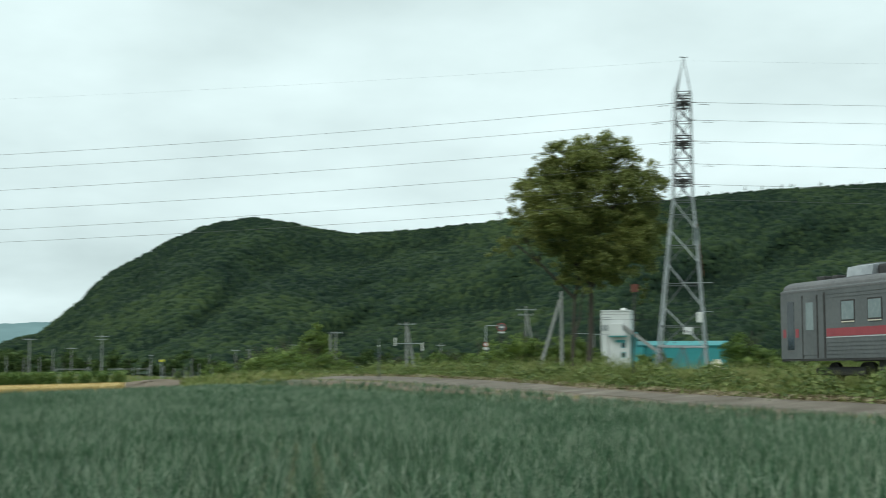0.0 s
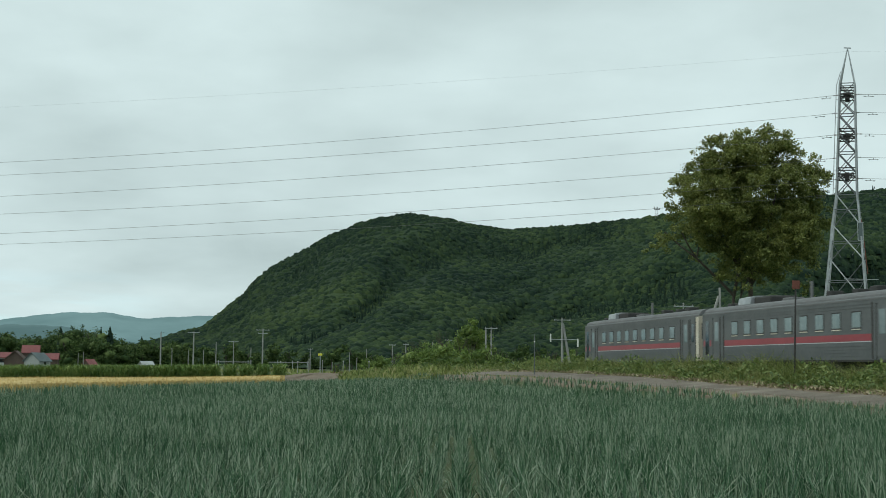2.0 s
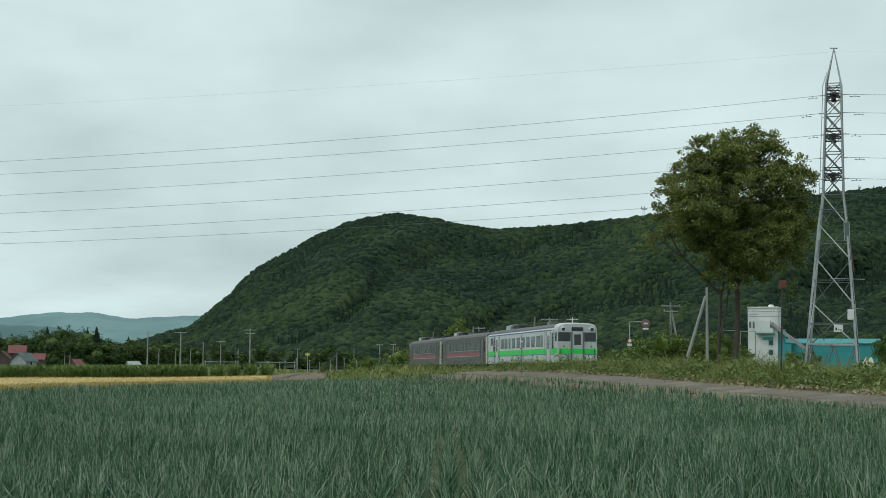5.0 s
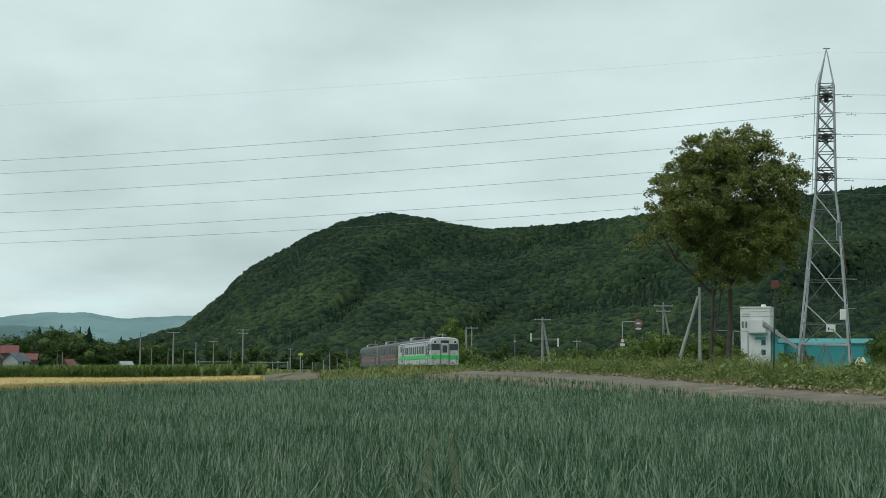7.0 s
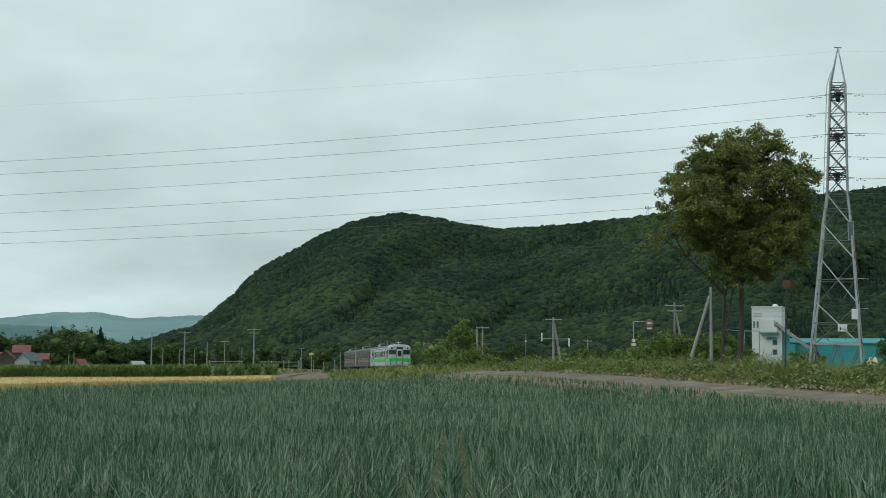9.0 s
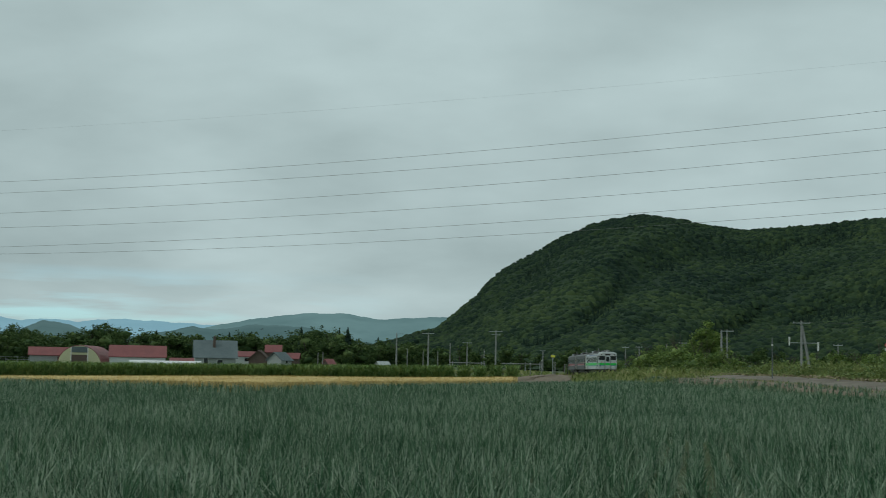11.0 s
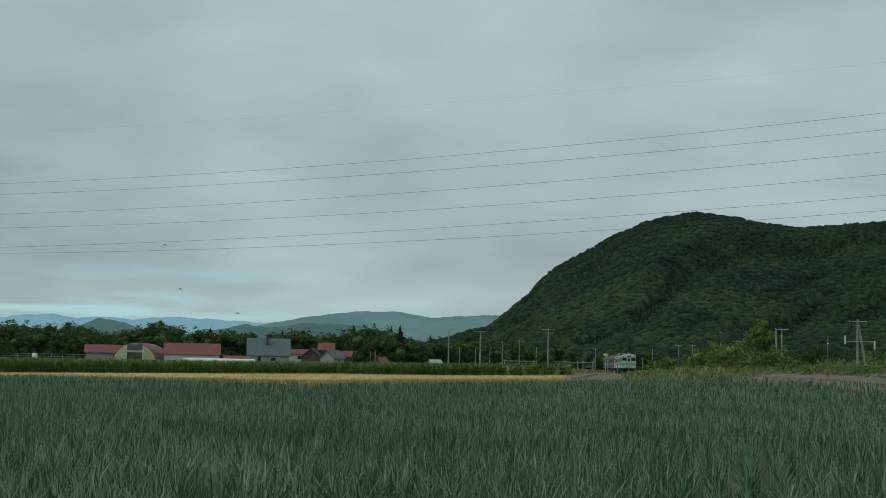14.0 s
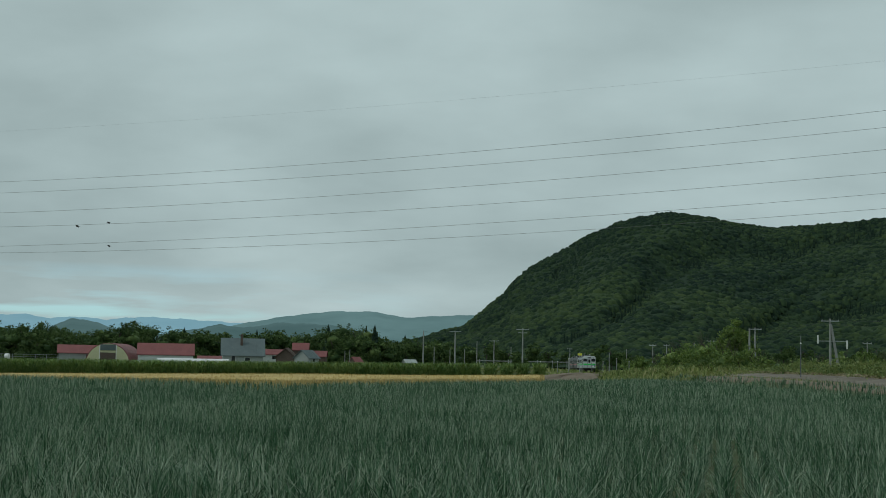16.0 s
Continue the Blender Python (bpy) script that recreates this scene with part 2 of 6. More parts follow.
# ---- mesh tools ----
class Geo:
    """Vertices and faces gathered for one mesh."""

    def __init__(self):
        self.v, self.f = [], []

    def add(self, verts, faces):
        k = len(self.v)
        self.v += [tuple(p) for p in verts]
        self.f += [tuple(i + k for i in f) for f in faces]
        return self

    def box(self, x0, x1, y0, y1, z0, z1, b=0.0):
        if b <= 0:
            v = [(x, y, z) for x in (x0, x1) for y in (y0, y1) for z in (z0, z1)]
            return self.add(v, [(0, 1, 3, 2), (4, 6, 7, 5), (0, 4, 5, 1), (2, 3, 7, 6), (0, 2, 6, 4), (1, 5, 7, 3)])
        bm = bmesh.new()
        bmesh.ops.create_cube(bm, size=1, matrix=Matrix.Translation(((x0 + x1) / 2, (y0 + y1) / 2, (z0 + z1) / 2)) @ Matrix.Diagonal((x1 - x0, y1 - y0, z1 - z0, 1)))
        bmesh.ops.bevel(bm, geom=bm.edges[:], offset=b, segments=2, affect="EDGES", profile=0.5)
        bm.verts.index_update()
        self.add([v.co for v in bm.verts], [[v.index for v in f.verts] for f in bm.faces])
        bm.free()
        return self

    def tube(self, a, b, r0, r1=None, n=8, cap=True):
        a, b = Vector(a), Vector(b)
        r1 = r0 if r1 is None else r1
        w = (b - a).normalized()
        u = w.orthogonal().normalized()
        s = w.cross(u)
        ring = [(math.cos(2 * math.pi * i / n), math.sin(2 * math.pi * i / n)) for i in range(n)]
        v = [a + (u * c + s * d) * r0 for c, d in ring] + [b + (u * c + s * d) * r1 for c, d in ring]
        f = [(i, (i + 1) % n, n + (i + 1) % n, n + i) for i in range(n)]
        if cap:
            f += [tuple(range(n))[::-1], tuple(range(n, 2 * n))]
        return self.add(v, f)

    def bar(self, a, b, w):
        return self.tube(a, b, w * 0.7, n=4)

    def pipe(self, pts, r, n=4):
        """One bent bar through several points."""
        pts = [Vector(p) for p in pts]
        r = r if isinstance(r, (list, tuple)) else [r] * len(pts)
        w = (pts[-1] - pts[0]).normalized()
        u = w.orthogonal().normalized()
        s = w.cross(u)
        v = [p + (u * math.cos(2 * math.pi * i / n) + s * math.sin(2 * math.pi * i / n)) * k for p, k in zip(pts, r) for i in range(n)]
        f = [(j * n + i, j * n + (i + 1) % n, (j + 1) * n + (i + 1) % n, (j + 1) * n + i) for j in range(len(pts) - 1) for i in range(n)]
        return self.add(v, f + [tuple(range(n))[::-1], tuple(range(len(v) - n, len(v)))])

    def prism(self, section, x0, x1, axis="x"):
        """A closed section of (y, z) run along an axis."""
        n = len(section)
        if axis == "x":
            v = [(x0, y, z) for y, z in section] + [(x1, y, z) for y, z in section]
        else:
            v = [(y, x0, z) for y, z in section] + [(y, x1, z) for y, z in section]
        f = [(i, (i + 1) % n, n + (i + 1) % n, n + i) for i in range(n)] + [tuple(range(n))[::-1], tuple(range(n, 2 * n))]
        return self.add(v, f)

    def mesh(self, name, smooth=False):
        me = bpy.data.meshes.new(name)
        me.from_pydata(self.v, [], self.f)
        bm = bmesh.new()
        bm.from_mesh(me)
        bmesh.ops.recalc_face_normals(bm, faces=bm.faces)
        bm.to_mesh(me)
        bm.free()
        if smooth:
            me.shade_smooth()
        return me


def part(name, geo, mat, parent=None, label="", smooth=False):
    """One mesh under a thing or a part, or a thing of its own."""
    me = geo.mesh(name, smooth)
    me.materials.append(M[mat])
    ob = new(name, me)
    ob.parent = parent
    return tagged(ob, label)


def thing(name, label, category, group="", m=None):
    ob = new(name)
    ob.empty_display_size = 0.2
    if m is not None:
        ob.matrix_basis = m
    return tagged(ob, label, category, group)


def sheet(name, verts, faces, mat, smooth=False):
    """A large mesh from arrays; faces all of one length."""
    me = bpy.data.meshes.new(name)
    verts, faces = np.asarray(verts, dtype=np.float32), np.asarray(faces, dtype=np.int32)
    k = faces.shape[1]
    me.vertices.add(len(verts))
    me.vertices.foreach_set("co", verts.ravel())
    me.loops.add(faces.size)
    me.loops.foreach_set("vertex_index", faces.ravel())
    me.polygons.add(len(faces))
    me.polygons.foreach_set("loop_start", np.arange(0, faces.size, k, dtype=np.int32))
    me.update(calc_edges=True)
    me.validate()
    if smooth:
        me.shade_smooth()
    me.materials.append(M[mat])
    return new(name, me)


rng = np.random.default_rng(7)


def ease(x, a, b):
    u = np.clip((np.asarray(x, dtype=float) - a) / (b - a), 0, 1)
    return u * u * (3 - 2 * u)


# ---- the railway line and the lie of the land ----
STEP = 2.0
RUN = np.arange(-120, 900, STEP)
HEAD = np.radians(np.interp(RUN, (-120, -60, 0, 30, 60, 85, 110, 135, 160, 185, 210, 240, 270, 900), (-9.39, -9.76, -11.04, -11.37, -11.07, -10.39, -9.37, -9.43, -9.93, -9.59, -9.26, -9.26, -9.22, -8.88)))
TX = np.concatenate([[0], np.cumsum(np.sin(HEAD[:-1]) * STEP)])
TY = np.concatenate([[0], np.cumsum(np.cos(HEAD[:-1]) * STEP)])
TX += 15.725 - np.interp(0, RUN, TX)
TY += 61.52 - np.interp(0, RUN, TY)


def rail_z(s):
    return 0.75 - 0.0031 * np.clip(np.asarray(s, dtype=float) - 20, 0, 330)


def on_line(s, q=0.0):
    """A place s metres along the line and q metres to its far side."""
    x, y, h = np.interp(s, RUN, TX), np.interp(s, RUN, TY), np.interp(s, RUN, HEAD)
    return x + q * np.cos(h), y - q * np.sin(h)


def line_coords(x, y):
    x, y = np.atleast_1d(np.asarray(x, dtype=float)), np.atleast_1d(np.asarray(y, dtype=float))
    s = np.zeros_like(x)
    for _ in range(4):
        px, py = np.interp(s, RUN, TX), np.interp(s, RUN, TY)
        h = np.interp(s, RUN, HEAD)
        s = np.clip(s + (x - px) * np.sin(h) + (y - py) * np.cos(h), -119, 895)
    px, py, h = np.interp(s, RUN, TX), np.interp(s, RUN, TY), np.interp(s, RUN, HEAD)
    return s, (x - px) * np.cos(h) - (y - py) * np.sin(h)


def road_z(s):
    return 0.36 + 0.62 * ease(s, -30, 28)


def ground(x, y):
    """Height of the land: low field, raised road and line, falling a little to the open side."""
    x, y = np.atleast_1d(np.asarray(x, dtype=float)), np.atleast_1d(np.asarray(y, dtype=float))
    s, q = line_coords(x, y)
    d, az = np.hypot(x, y), np.degrees(np.arctan2(x, np.maximum(y, 1e-3)))
    field = 0.0025 * np.clip(d - 30, 0, 90) * ease(az, -14, -3)
    field = field - 1.2 * ease(d, 55, 190) * np.interp(az, (-60, -30, -19, -7, 0), (1.35, 1.35, 1.22, 0.65, 0.1)) * (1 - 0.8 * ease(d, 210, 330))
    fade = 1 - ease(s, 70, 150)
    up = ease(q, -10.8, -8.7)
    bank = field * (1 - up * fade) + up * fade * (road_z(s) - 0.25 * (1 - ease(q, -8.2, -4.4)))
    bed = rail_z(s) - 0.35
    k = ease(q, -4.5, -2.2)
    z = bank * (1 - k) + bed * k
    z += 0.5 * ease(q, 3, 20) + 1.0 * ease(q, 30, 120) + ease(d, 400, 700) * 1.0
    return z


def gz(x, y):
    return float(ground(x, y)[0])


def polar(az, d, z=None):
    """A place by its bearing in degrees and distance, on the land unless a height is given."""
    x, y = d * math.sin(radians(az)), d * math.cos(radians(az))
    return Vector((x, y, gz(x, y) if z is None else z))


# ---- the large structure ----
def build_ground():
    r = np.concatenate([[0.004], np.arange(0.5, 30, 1.0), np.arange(30, 130, 1.25), np.geomspace(130, 4900, 90)])
    a = np.radians(np.concatenate([np.arange(-50, -8, 0.5), np.arange(-8, 26, 0.25), np.arange(26, 50, 0.5), np.arange(50, 310, 4.0)]))
    R, A = np.meshgrid(r, a, indexing="ij")
    x, y = R * np.sin(A), R * np.cos(A)
    x[0] += 0.2
    z = ground(x.ravel(), y.ravel())
    v = np.stack([x.ravel(), y.ravel(), z], 1)
    nr, na = R.shape
    i, j = np.meshgrid(np.arange(nr - 1), np.arange(na), indexing="ij")
    k = (j + 1) % na
    f = np.stack([i * na + j, i * na + k, (i + 1) * na + k, (i + 1) * na + j], -1).reshape(-1, 4)
    ob = sheet("ground", v, f, "soil", True)
    tagged(ob, "flat farmland soil with sparse green grass", "ground", kind="structure")


def build_strip(name, s0, s1, q0, q1, lift, mat, label, wobble=0.0, step=2.0, across=8, narrow=0.0, narrow_far=0.0):
    s = np.arange(s0, s1, step)
    q = np.linspace(0, 1, across)
    S, U = np.meshgrid(s, q, indexing="ij")
    q0, q1 = np.interp(S, (-5, 25), (q0 + narrow, q0)), np.interp(S, (-5, 25), (q1 - narrow_far, q1))
    Q = q0 + (q1 - q0) * U + wobble * (np.sin(S * 0.23) + 0.6 * np.sin(S * 0.71 + 1)) * (U - 0.5) * 2
    x, y = on_line(S, Q)
    rim = np.where((U < 1e-6) | (U > 1 - 1e-6), -0.3, 0.0)
    z = ground(x.ravel(), y.ravel()) + lift + rim.ravel()
    n, m = S.shape
    i, j = np.meshgrid(np.arange(n - 1), np.arange(m - 1), indexing="ij")
    f = np.stack([i * m + j, i * m + j + 1, (i + 1) * m + j + 1, (i + 1) * m + j], -1).reshape(-1, 4)
    ob = sheet(name, np.stack([x.ravel(), y.ravel(), z], 1), f, mat, True)
    return tagged(ob, label, name.replace("_", " "), kind="structure")


SIL_AZ = (-40, -24, -18, -13.3, -11.95, -11.3, -10.6, -10.1, -9.6, -9.3, -8.85, -8.5, -7.7, -6.6, -5.45, -4.3, -3.4, -2.2, -0.6, 0.4, 1.8, 3.9, 6.0, 8.0, 12, 16.2, 19.1, 23.4, 30, 45)
SIL_EL = (0.0, 0.0, 0.3, 0.85, 1.2, 1.46, 1.6, 1.97, 2.42, 2.68, 3.06, 3.52, 4.2, 4.76, 5.45, 5.96, 6.2, 6.38, 6.17, 5.94, 5.76, 5.86, 6.08, 6.3, 6.82, 7.18, 7.34, 7.44, 7.7, 7.6)


def spurs(az, u):
    """Rounded spurs with soft hollows between them, running aslant up to the crest."""
    def fold(w):
        return 2.0 * np.sqrt(np.sin(w) ** 2 + 0.14) - 1.42
    a = fold(az * 0.30 - 6.0 * u + 0.9 + 0.6 * np.sin(az * 0.37 + 2 * u))
    b = fold(az * 0.63 - 10.5 * u + 1.2 + 0.9 * np.sin(az * 0.45 + 3 * u))
    c = fold(az * 1.15 - 15.0 * u + 0.4 + 0.9 * np.sin(az * 0.8 - 4 * u))
    return 0.85 * a + 0.36 * b + 0.16 * c


def hill_point(az, u):
    """The wooded hill: u runs from its foot (0) over the crest (1) and down behind."""
    az, u = np.asarray(az, dtype=float), np.asarray(u, dtype=float)
    top = np.interp(az, SIL_AZ, SIL_EL)
    foot = 560 + 160 * ease(-az, 2, 14) + 60 * np.sin(az * 0.35)
    crest = 1180 + 240 * ease(-az, 0, 10) + 90 * np.sin(az * 0.28 + 1)
    spur = spurs(az, u)
    d = foot + (crest - foot) * u - 55 * spur * u * (1.15 - u) * 2
    rise = np.where(u < 1, u ** 1.05 + 0.052 * spur * np.sin(np.pi * np.clip(u, 0, 1)) ** 0.8, 1 - (u - 1) * 3.0)
    el = np.radians(top * rise)
    a = np.radians(az)
    return d * np.sin(a), d * np.cos(a), 1.3 + d * np.tan(el) - 0.3


def build_hill():
    az = np.arange(-30, 40, 0.25)
    u = np.linspace(0, 1.25, 110)
    A, U = np.meshgrid(az, u, indexing="ij")
    x, y, z = hill_point(A.ravel(), U.ravel())
    n, m = A.shape
    i, j = np.meshgrid(np.arange(n - 1), np.arange(m - 1), indexing="ij")
    f = np.stack([i * m + j, (i + 1) * m + j, (i + 1) * m + j + 1, i * m + j + 1], -1).reshape(-1, 4)
    ob = sheet("hillside", np.stack([x, y, z - 0.3 - 1.3 * ease(U.ravel(), 0.86, 0.97)], 1), f, "forest", True)
    tagged(ob, "steep hill wholly covered with dark green forest", "hill", kind="structure")


def lump(n_sub, wild, seed):
    """A crown-shaped template: an icosphere with uneven bulges."""
    bm = bmesh.new()
    bmesh.ops.create_icosphere(bm, subdivisions=n_sub, radius=1.0)
    for v in bm.verts:
        k = 1 + wild * noise.noise(v.co * 1.9 + Vector((seed * 7.3, 0, 0)))
        v.co = v.co * k
        if v.co.z < 0:
            v.co.z *= 0.55
    bm.verts.index_update()
    v = np.array([p.co for p in bm.verts])
    f = np.array([[q.index for q in p.verts] for p in bm.faces])
    bm.free()
    return v, f


def dome(seed):
    """A cheap tree crown seen from afar: two uneven rings and a tip."""
    r = np.random.default_rng(seed)
    n, v = 6, []
    for z, w in ((-0.9, 0.98), (0.42, 0.76)):
        a = np.arange(n) * 2 * np.pi / n + r.uniform(-0.25, 0.25, n)
        k = w * r.uniform(0.72, 1.22, n)
        v += list(np.stack([k * np.cos(a), k * np.sin(a), z + r.uniform(-0.14, 0.14, n)], 1))
    v.append((0, 0, r.uniform(0.8, 1.05)))
    f = []
    for j in range(1):
        for i in range(n):
            a, b = j * n + i, j * n + (i + 1) % n
            f += [(a, b, b + n), (a, b + n, a + n)]
    f += [(n + i, n + (i + 1) % n, 2 * n) for i in range(n)]
    return np.array(v), np.array(f)


def scatter(templates, pos, size, squash=None):
    """Join many turned and scaled copies of a few templates into one array mesh."""
    V, Fs, base = [], [], 0
    which = rng.integers(0, len(templates), len(pos))
    turn = rng.uniform(0, 2 * np.pi, len(pos))
    squash = np.ones(len(pos)) if squash is None else squash
    for k, (tv, tf) in enumerate(templates):
        sel = np.where(which == k)[0]
        if not len(sel):
            continue
        c, s = np.cos(turn[sel])[:, None], np.sin(turn[sel])[:, None]
        w = size[sel][:, None]
        x = (tv[None, :, 0] * c - tv[None, :, 1] * s) * w
        y = (tv[None, :, 0] * s + tv[None, :, 1] * c) * w
        z = tv[None, :, 2] * w * squash[sel][:, None]
        p = np.stack([x, y, z], -1) + pos[sel][:, None, :]
        V.append(p.reshape(-1, 3))
        Fs.append((tf[None] + (np.arange(len(sel)) * len(tv))[:, None, None] + base).reshape(-1, tf.shape[1]))
        base += len(sel) * len(tv)
    return np.concatenate(V), np.concatenate(Fs)


def build_forest():
    temps = [dome(i) for i in range(9)]
    n = 29000
    az, u = rng.uniform(-14.5, 25.5, n), rng.uniform(0.0, 1.0, n) ** 0.85
    u[: 4000] = rng.uniform(0.95, 1.02, 4000)
    x, y, z = hill_point(az, u)
    keep = np.interp(az, SIL_AZ, SIL_EL) > 0.3
    size = 1.3 + 3.0 * rng.uniform(0, 1, n) ** 1.5 * (1 - 0.2 * (u > 0.95))
    P = np.stack([x, y, z - size * 0.15 - 1.3 * (u > 0.93)], 1)
    v, f = scatter(temps, P[keep], size[keep], rng.uniform(0.4, 0.8, keep.sum()))
    ob = sheet("forest", v, f, "forest", True)
    tagged(ob, "dense broadleaf forest canopy on the hill", "forest", kind="stuff")
    spike = Geo()
    for i in range(3):
        spike.tube((0, 0, i * 0.65 - 0.4), (0, 0, i * 0.65 + 0.75), 0.68 - 0.16 * i, 0.05, 6)
    sv = np.array(spike.v)
    sf = np.array([f for f in spike.f if len(f) == 4])
    az, u = rng.uniform(-7, 26, 30000), rng.uniform(0.12, 0.97, 30000)
    patch = spurs(az, u) + 0.5 * np.sin(az * 1.1 + 2) * np.sin(u * 9 + az * 0.4) - 0.02 * (az - 4)
    ok = patch < -0.55
    az, u = np.concatenate([az[ok][:1500], rng.uniform(9, 25, 60)]), np.concatenate([u[ok][:1500], rng.uniform(0.97, 1.0, 60)])
    n = len(az)
    x, y, z = hill_point(az, u)
    size = rng.uniform(1.0, 2.0, n) * np.where(u > 0.96, 0.75, 1.0)
    v, f = scatter([(sv, sf)], np.stack([x, y, z + 1], 1), size, rng.uniform(0.8, 1.15, n))
    ob = sheet("conifer_wood", v, f, "conifer")
    tagged(ob, "dark conifers standing among the hill forest", "forest", kind="stuff")


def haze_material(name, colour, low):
    """Far hills as a glowing backdrop; the veil of air is painted into the emission colours."""
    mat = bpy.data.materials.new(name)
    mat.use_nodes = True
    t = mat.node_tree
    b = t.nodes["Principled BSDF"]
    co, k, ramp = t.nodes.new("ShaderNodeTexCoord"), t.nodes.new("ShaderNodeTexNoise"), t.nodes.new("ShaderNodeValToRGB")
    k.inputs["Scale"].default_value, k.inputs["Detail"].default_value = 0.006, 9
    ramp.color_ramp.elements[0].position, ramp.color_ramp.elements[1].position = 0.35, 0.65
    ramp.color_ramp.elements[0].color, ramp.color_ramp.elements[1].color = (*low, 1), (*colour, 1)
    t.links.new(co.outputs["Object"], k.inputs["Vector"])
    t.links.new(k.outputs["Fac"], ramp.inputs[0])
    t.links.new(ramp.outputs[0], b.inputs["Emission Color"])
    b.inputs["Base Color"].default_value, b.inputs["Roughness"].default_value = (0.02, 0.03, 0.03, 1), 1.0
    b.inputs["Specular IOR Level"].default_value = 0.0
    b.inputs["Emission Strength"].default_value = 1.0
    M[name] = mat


def build_far_range(name, az, el, dist, mat, label, rough):
    a = np.arange(az[0], az[-1], 0.12)
    top = np.interp(a, az, el) + rough * (np.sin(a * 5.1) * 0.5 + np.sin(a * 11.7 + 2) * 0.3 + np.sin(a * 23) * 0.2)
    V, n = [], 7
    for k in range(n):
        u = k / (n - 1)
        d = dist + 600 * u
        r = np.radians(a)
        V.append(np.stack([d * np.sin(r), d * np.cos(r), 1.3 + d * np.tan(np.radians(-0.2 + (top + 0.2) * (1 - (1 - u) ** 1.6)))], 1))
    m = len(a)
    i, j = np.meshgrid(np.arange(n - 1), np.arange(m - 1), indexing="ij")
    f = np.stack([i * m + j, i * m + j + 1, (i + 1) * m + j + 1, (i + 1) * m + j], -1).reshape(-1, 4)
    tagged(sheet(name, np.concatenate(V), f, mat, True), label, "hill", kind="structure")


build_ground()
build_strip("dirt_edge", -70, 60, -9.7, -3.9, 0.06, "dirt", "bare brown soil along the edges of the farm road", 0.3, 1.0, 20, 0.5)
build_strip("road", -70, 50, -8.0, -4.7, 0.09, "gravel", "grey-brown gravel farm road beside the onion field", 0.25, 1.0, 14, 0.9, 0.6)
build_strip("track_bed", -119, 700, -2.0, 2.0, 0.06, "gravel", "stone ballast under the railway line", 0.1)
build_hill()
build_forest()
# each range's haze is in its colours, paler and bluer with distance
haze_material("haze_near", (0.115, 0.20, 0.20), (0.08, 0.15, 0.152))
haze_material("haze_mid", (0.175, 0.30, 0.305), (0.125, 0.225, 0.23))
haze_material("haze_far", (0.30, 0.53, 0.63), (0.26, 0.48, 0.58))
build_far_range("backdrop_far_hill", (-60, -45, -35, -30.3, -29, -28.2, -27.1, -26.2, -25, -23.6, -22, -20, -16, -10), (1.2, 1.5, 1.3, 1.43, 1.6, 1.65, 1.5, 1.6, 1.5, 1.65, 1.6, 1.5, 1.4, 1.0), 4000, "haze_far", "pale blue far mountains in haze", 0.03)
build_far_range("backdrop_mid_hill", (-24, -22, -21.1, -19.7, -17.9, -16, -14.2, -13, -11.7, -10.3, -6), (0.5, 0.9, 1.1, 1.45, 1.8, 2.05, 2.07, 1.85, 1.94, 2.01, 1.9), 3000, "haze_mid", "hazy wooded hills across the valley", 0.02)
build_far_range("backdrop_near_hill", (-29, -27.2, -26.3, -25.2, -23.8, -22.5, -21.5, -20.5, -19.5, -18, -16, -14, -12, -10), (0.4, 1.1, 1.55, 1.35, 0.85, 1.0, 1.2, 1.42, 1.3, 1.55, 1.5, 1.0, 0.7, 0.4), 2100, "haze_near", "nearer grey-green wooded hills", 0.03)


# ---- growing things ----
def blades(P, h, w, lean, curl=0.5):
    """Two-joint tapered leaves: base points, heights, widths, leans (as a share of the height)."""
    n = len(P)
    a, b = rng.uniform(0, 2 * np.pi, n), rng.uniform(0, 2 * np.pi, n)
    out = np.stack([np.cos(a), np.sin(a), np.zeros(n)], 1) * (lean * h)[:, None]
    side = np.stack([np.cos(b), np.sin(b), np.zeros(n)], 1) * (w / 2)[:, None]
    up = np.zeros((n, 3))
    up[:, 2] = h
    mid = P + out * 0.35 + up * 0.6
    tip = P + out * (1 + curl) + up * (1 - curl * lean * 0.35)[:, None]
    v = np.stack([P - side, P + side, mid - side * 0.85, mid + side * 0.85, tip], 1).reshape(-1, 3)
    k = (np.arange(n) * 5)[:, None, None]
    f = (np.array([[0, 1, 3], [0, 3, 2], [2, 3, 4]])[None] + k).reshape(-1, 3)
    return v, f


def in_field(x, y):
    """Inside the onion field: from the tripod to the wheat and to the road."""
    s, q = line_coords(x, y)
    d, az = np.hypot(x, y), np.degrees(np.arctan2(x, y))
    edge = np.interp(az, (-40, -30, -17.5, -7.2, -4, 0, 5), (78, 75, 58, 92, 106, 140, 200))
    return (q < -8.2 - 1.0 * ease(s, -5, 22)) & (d < edge)


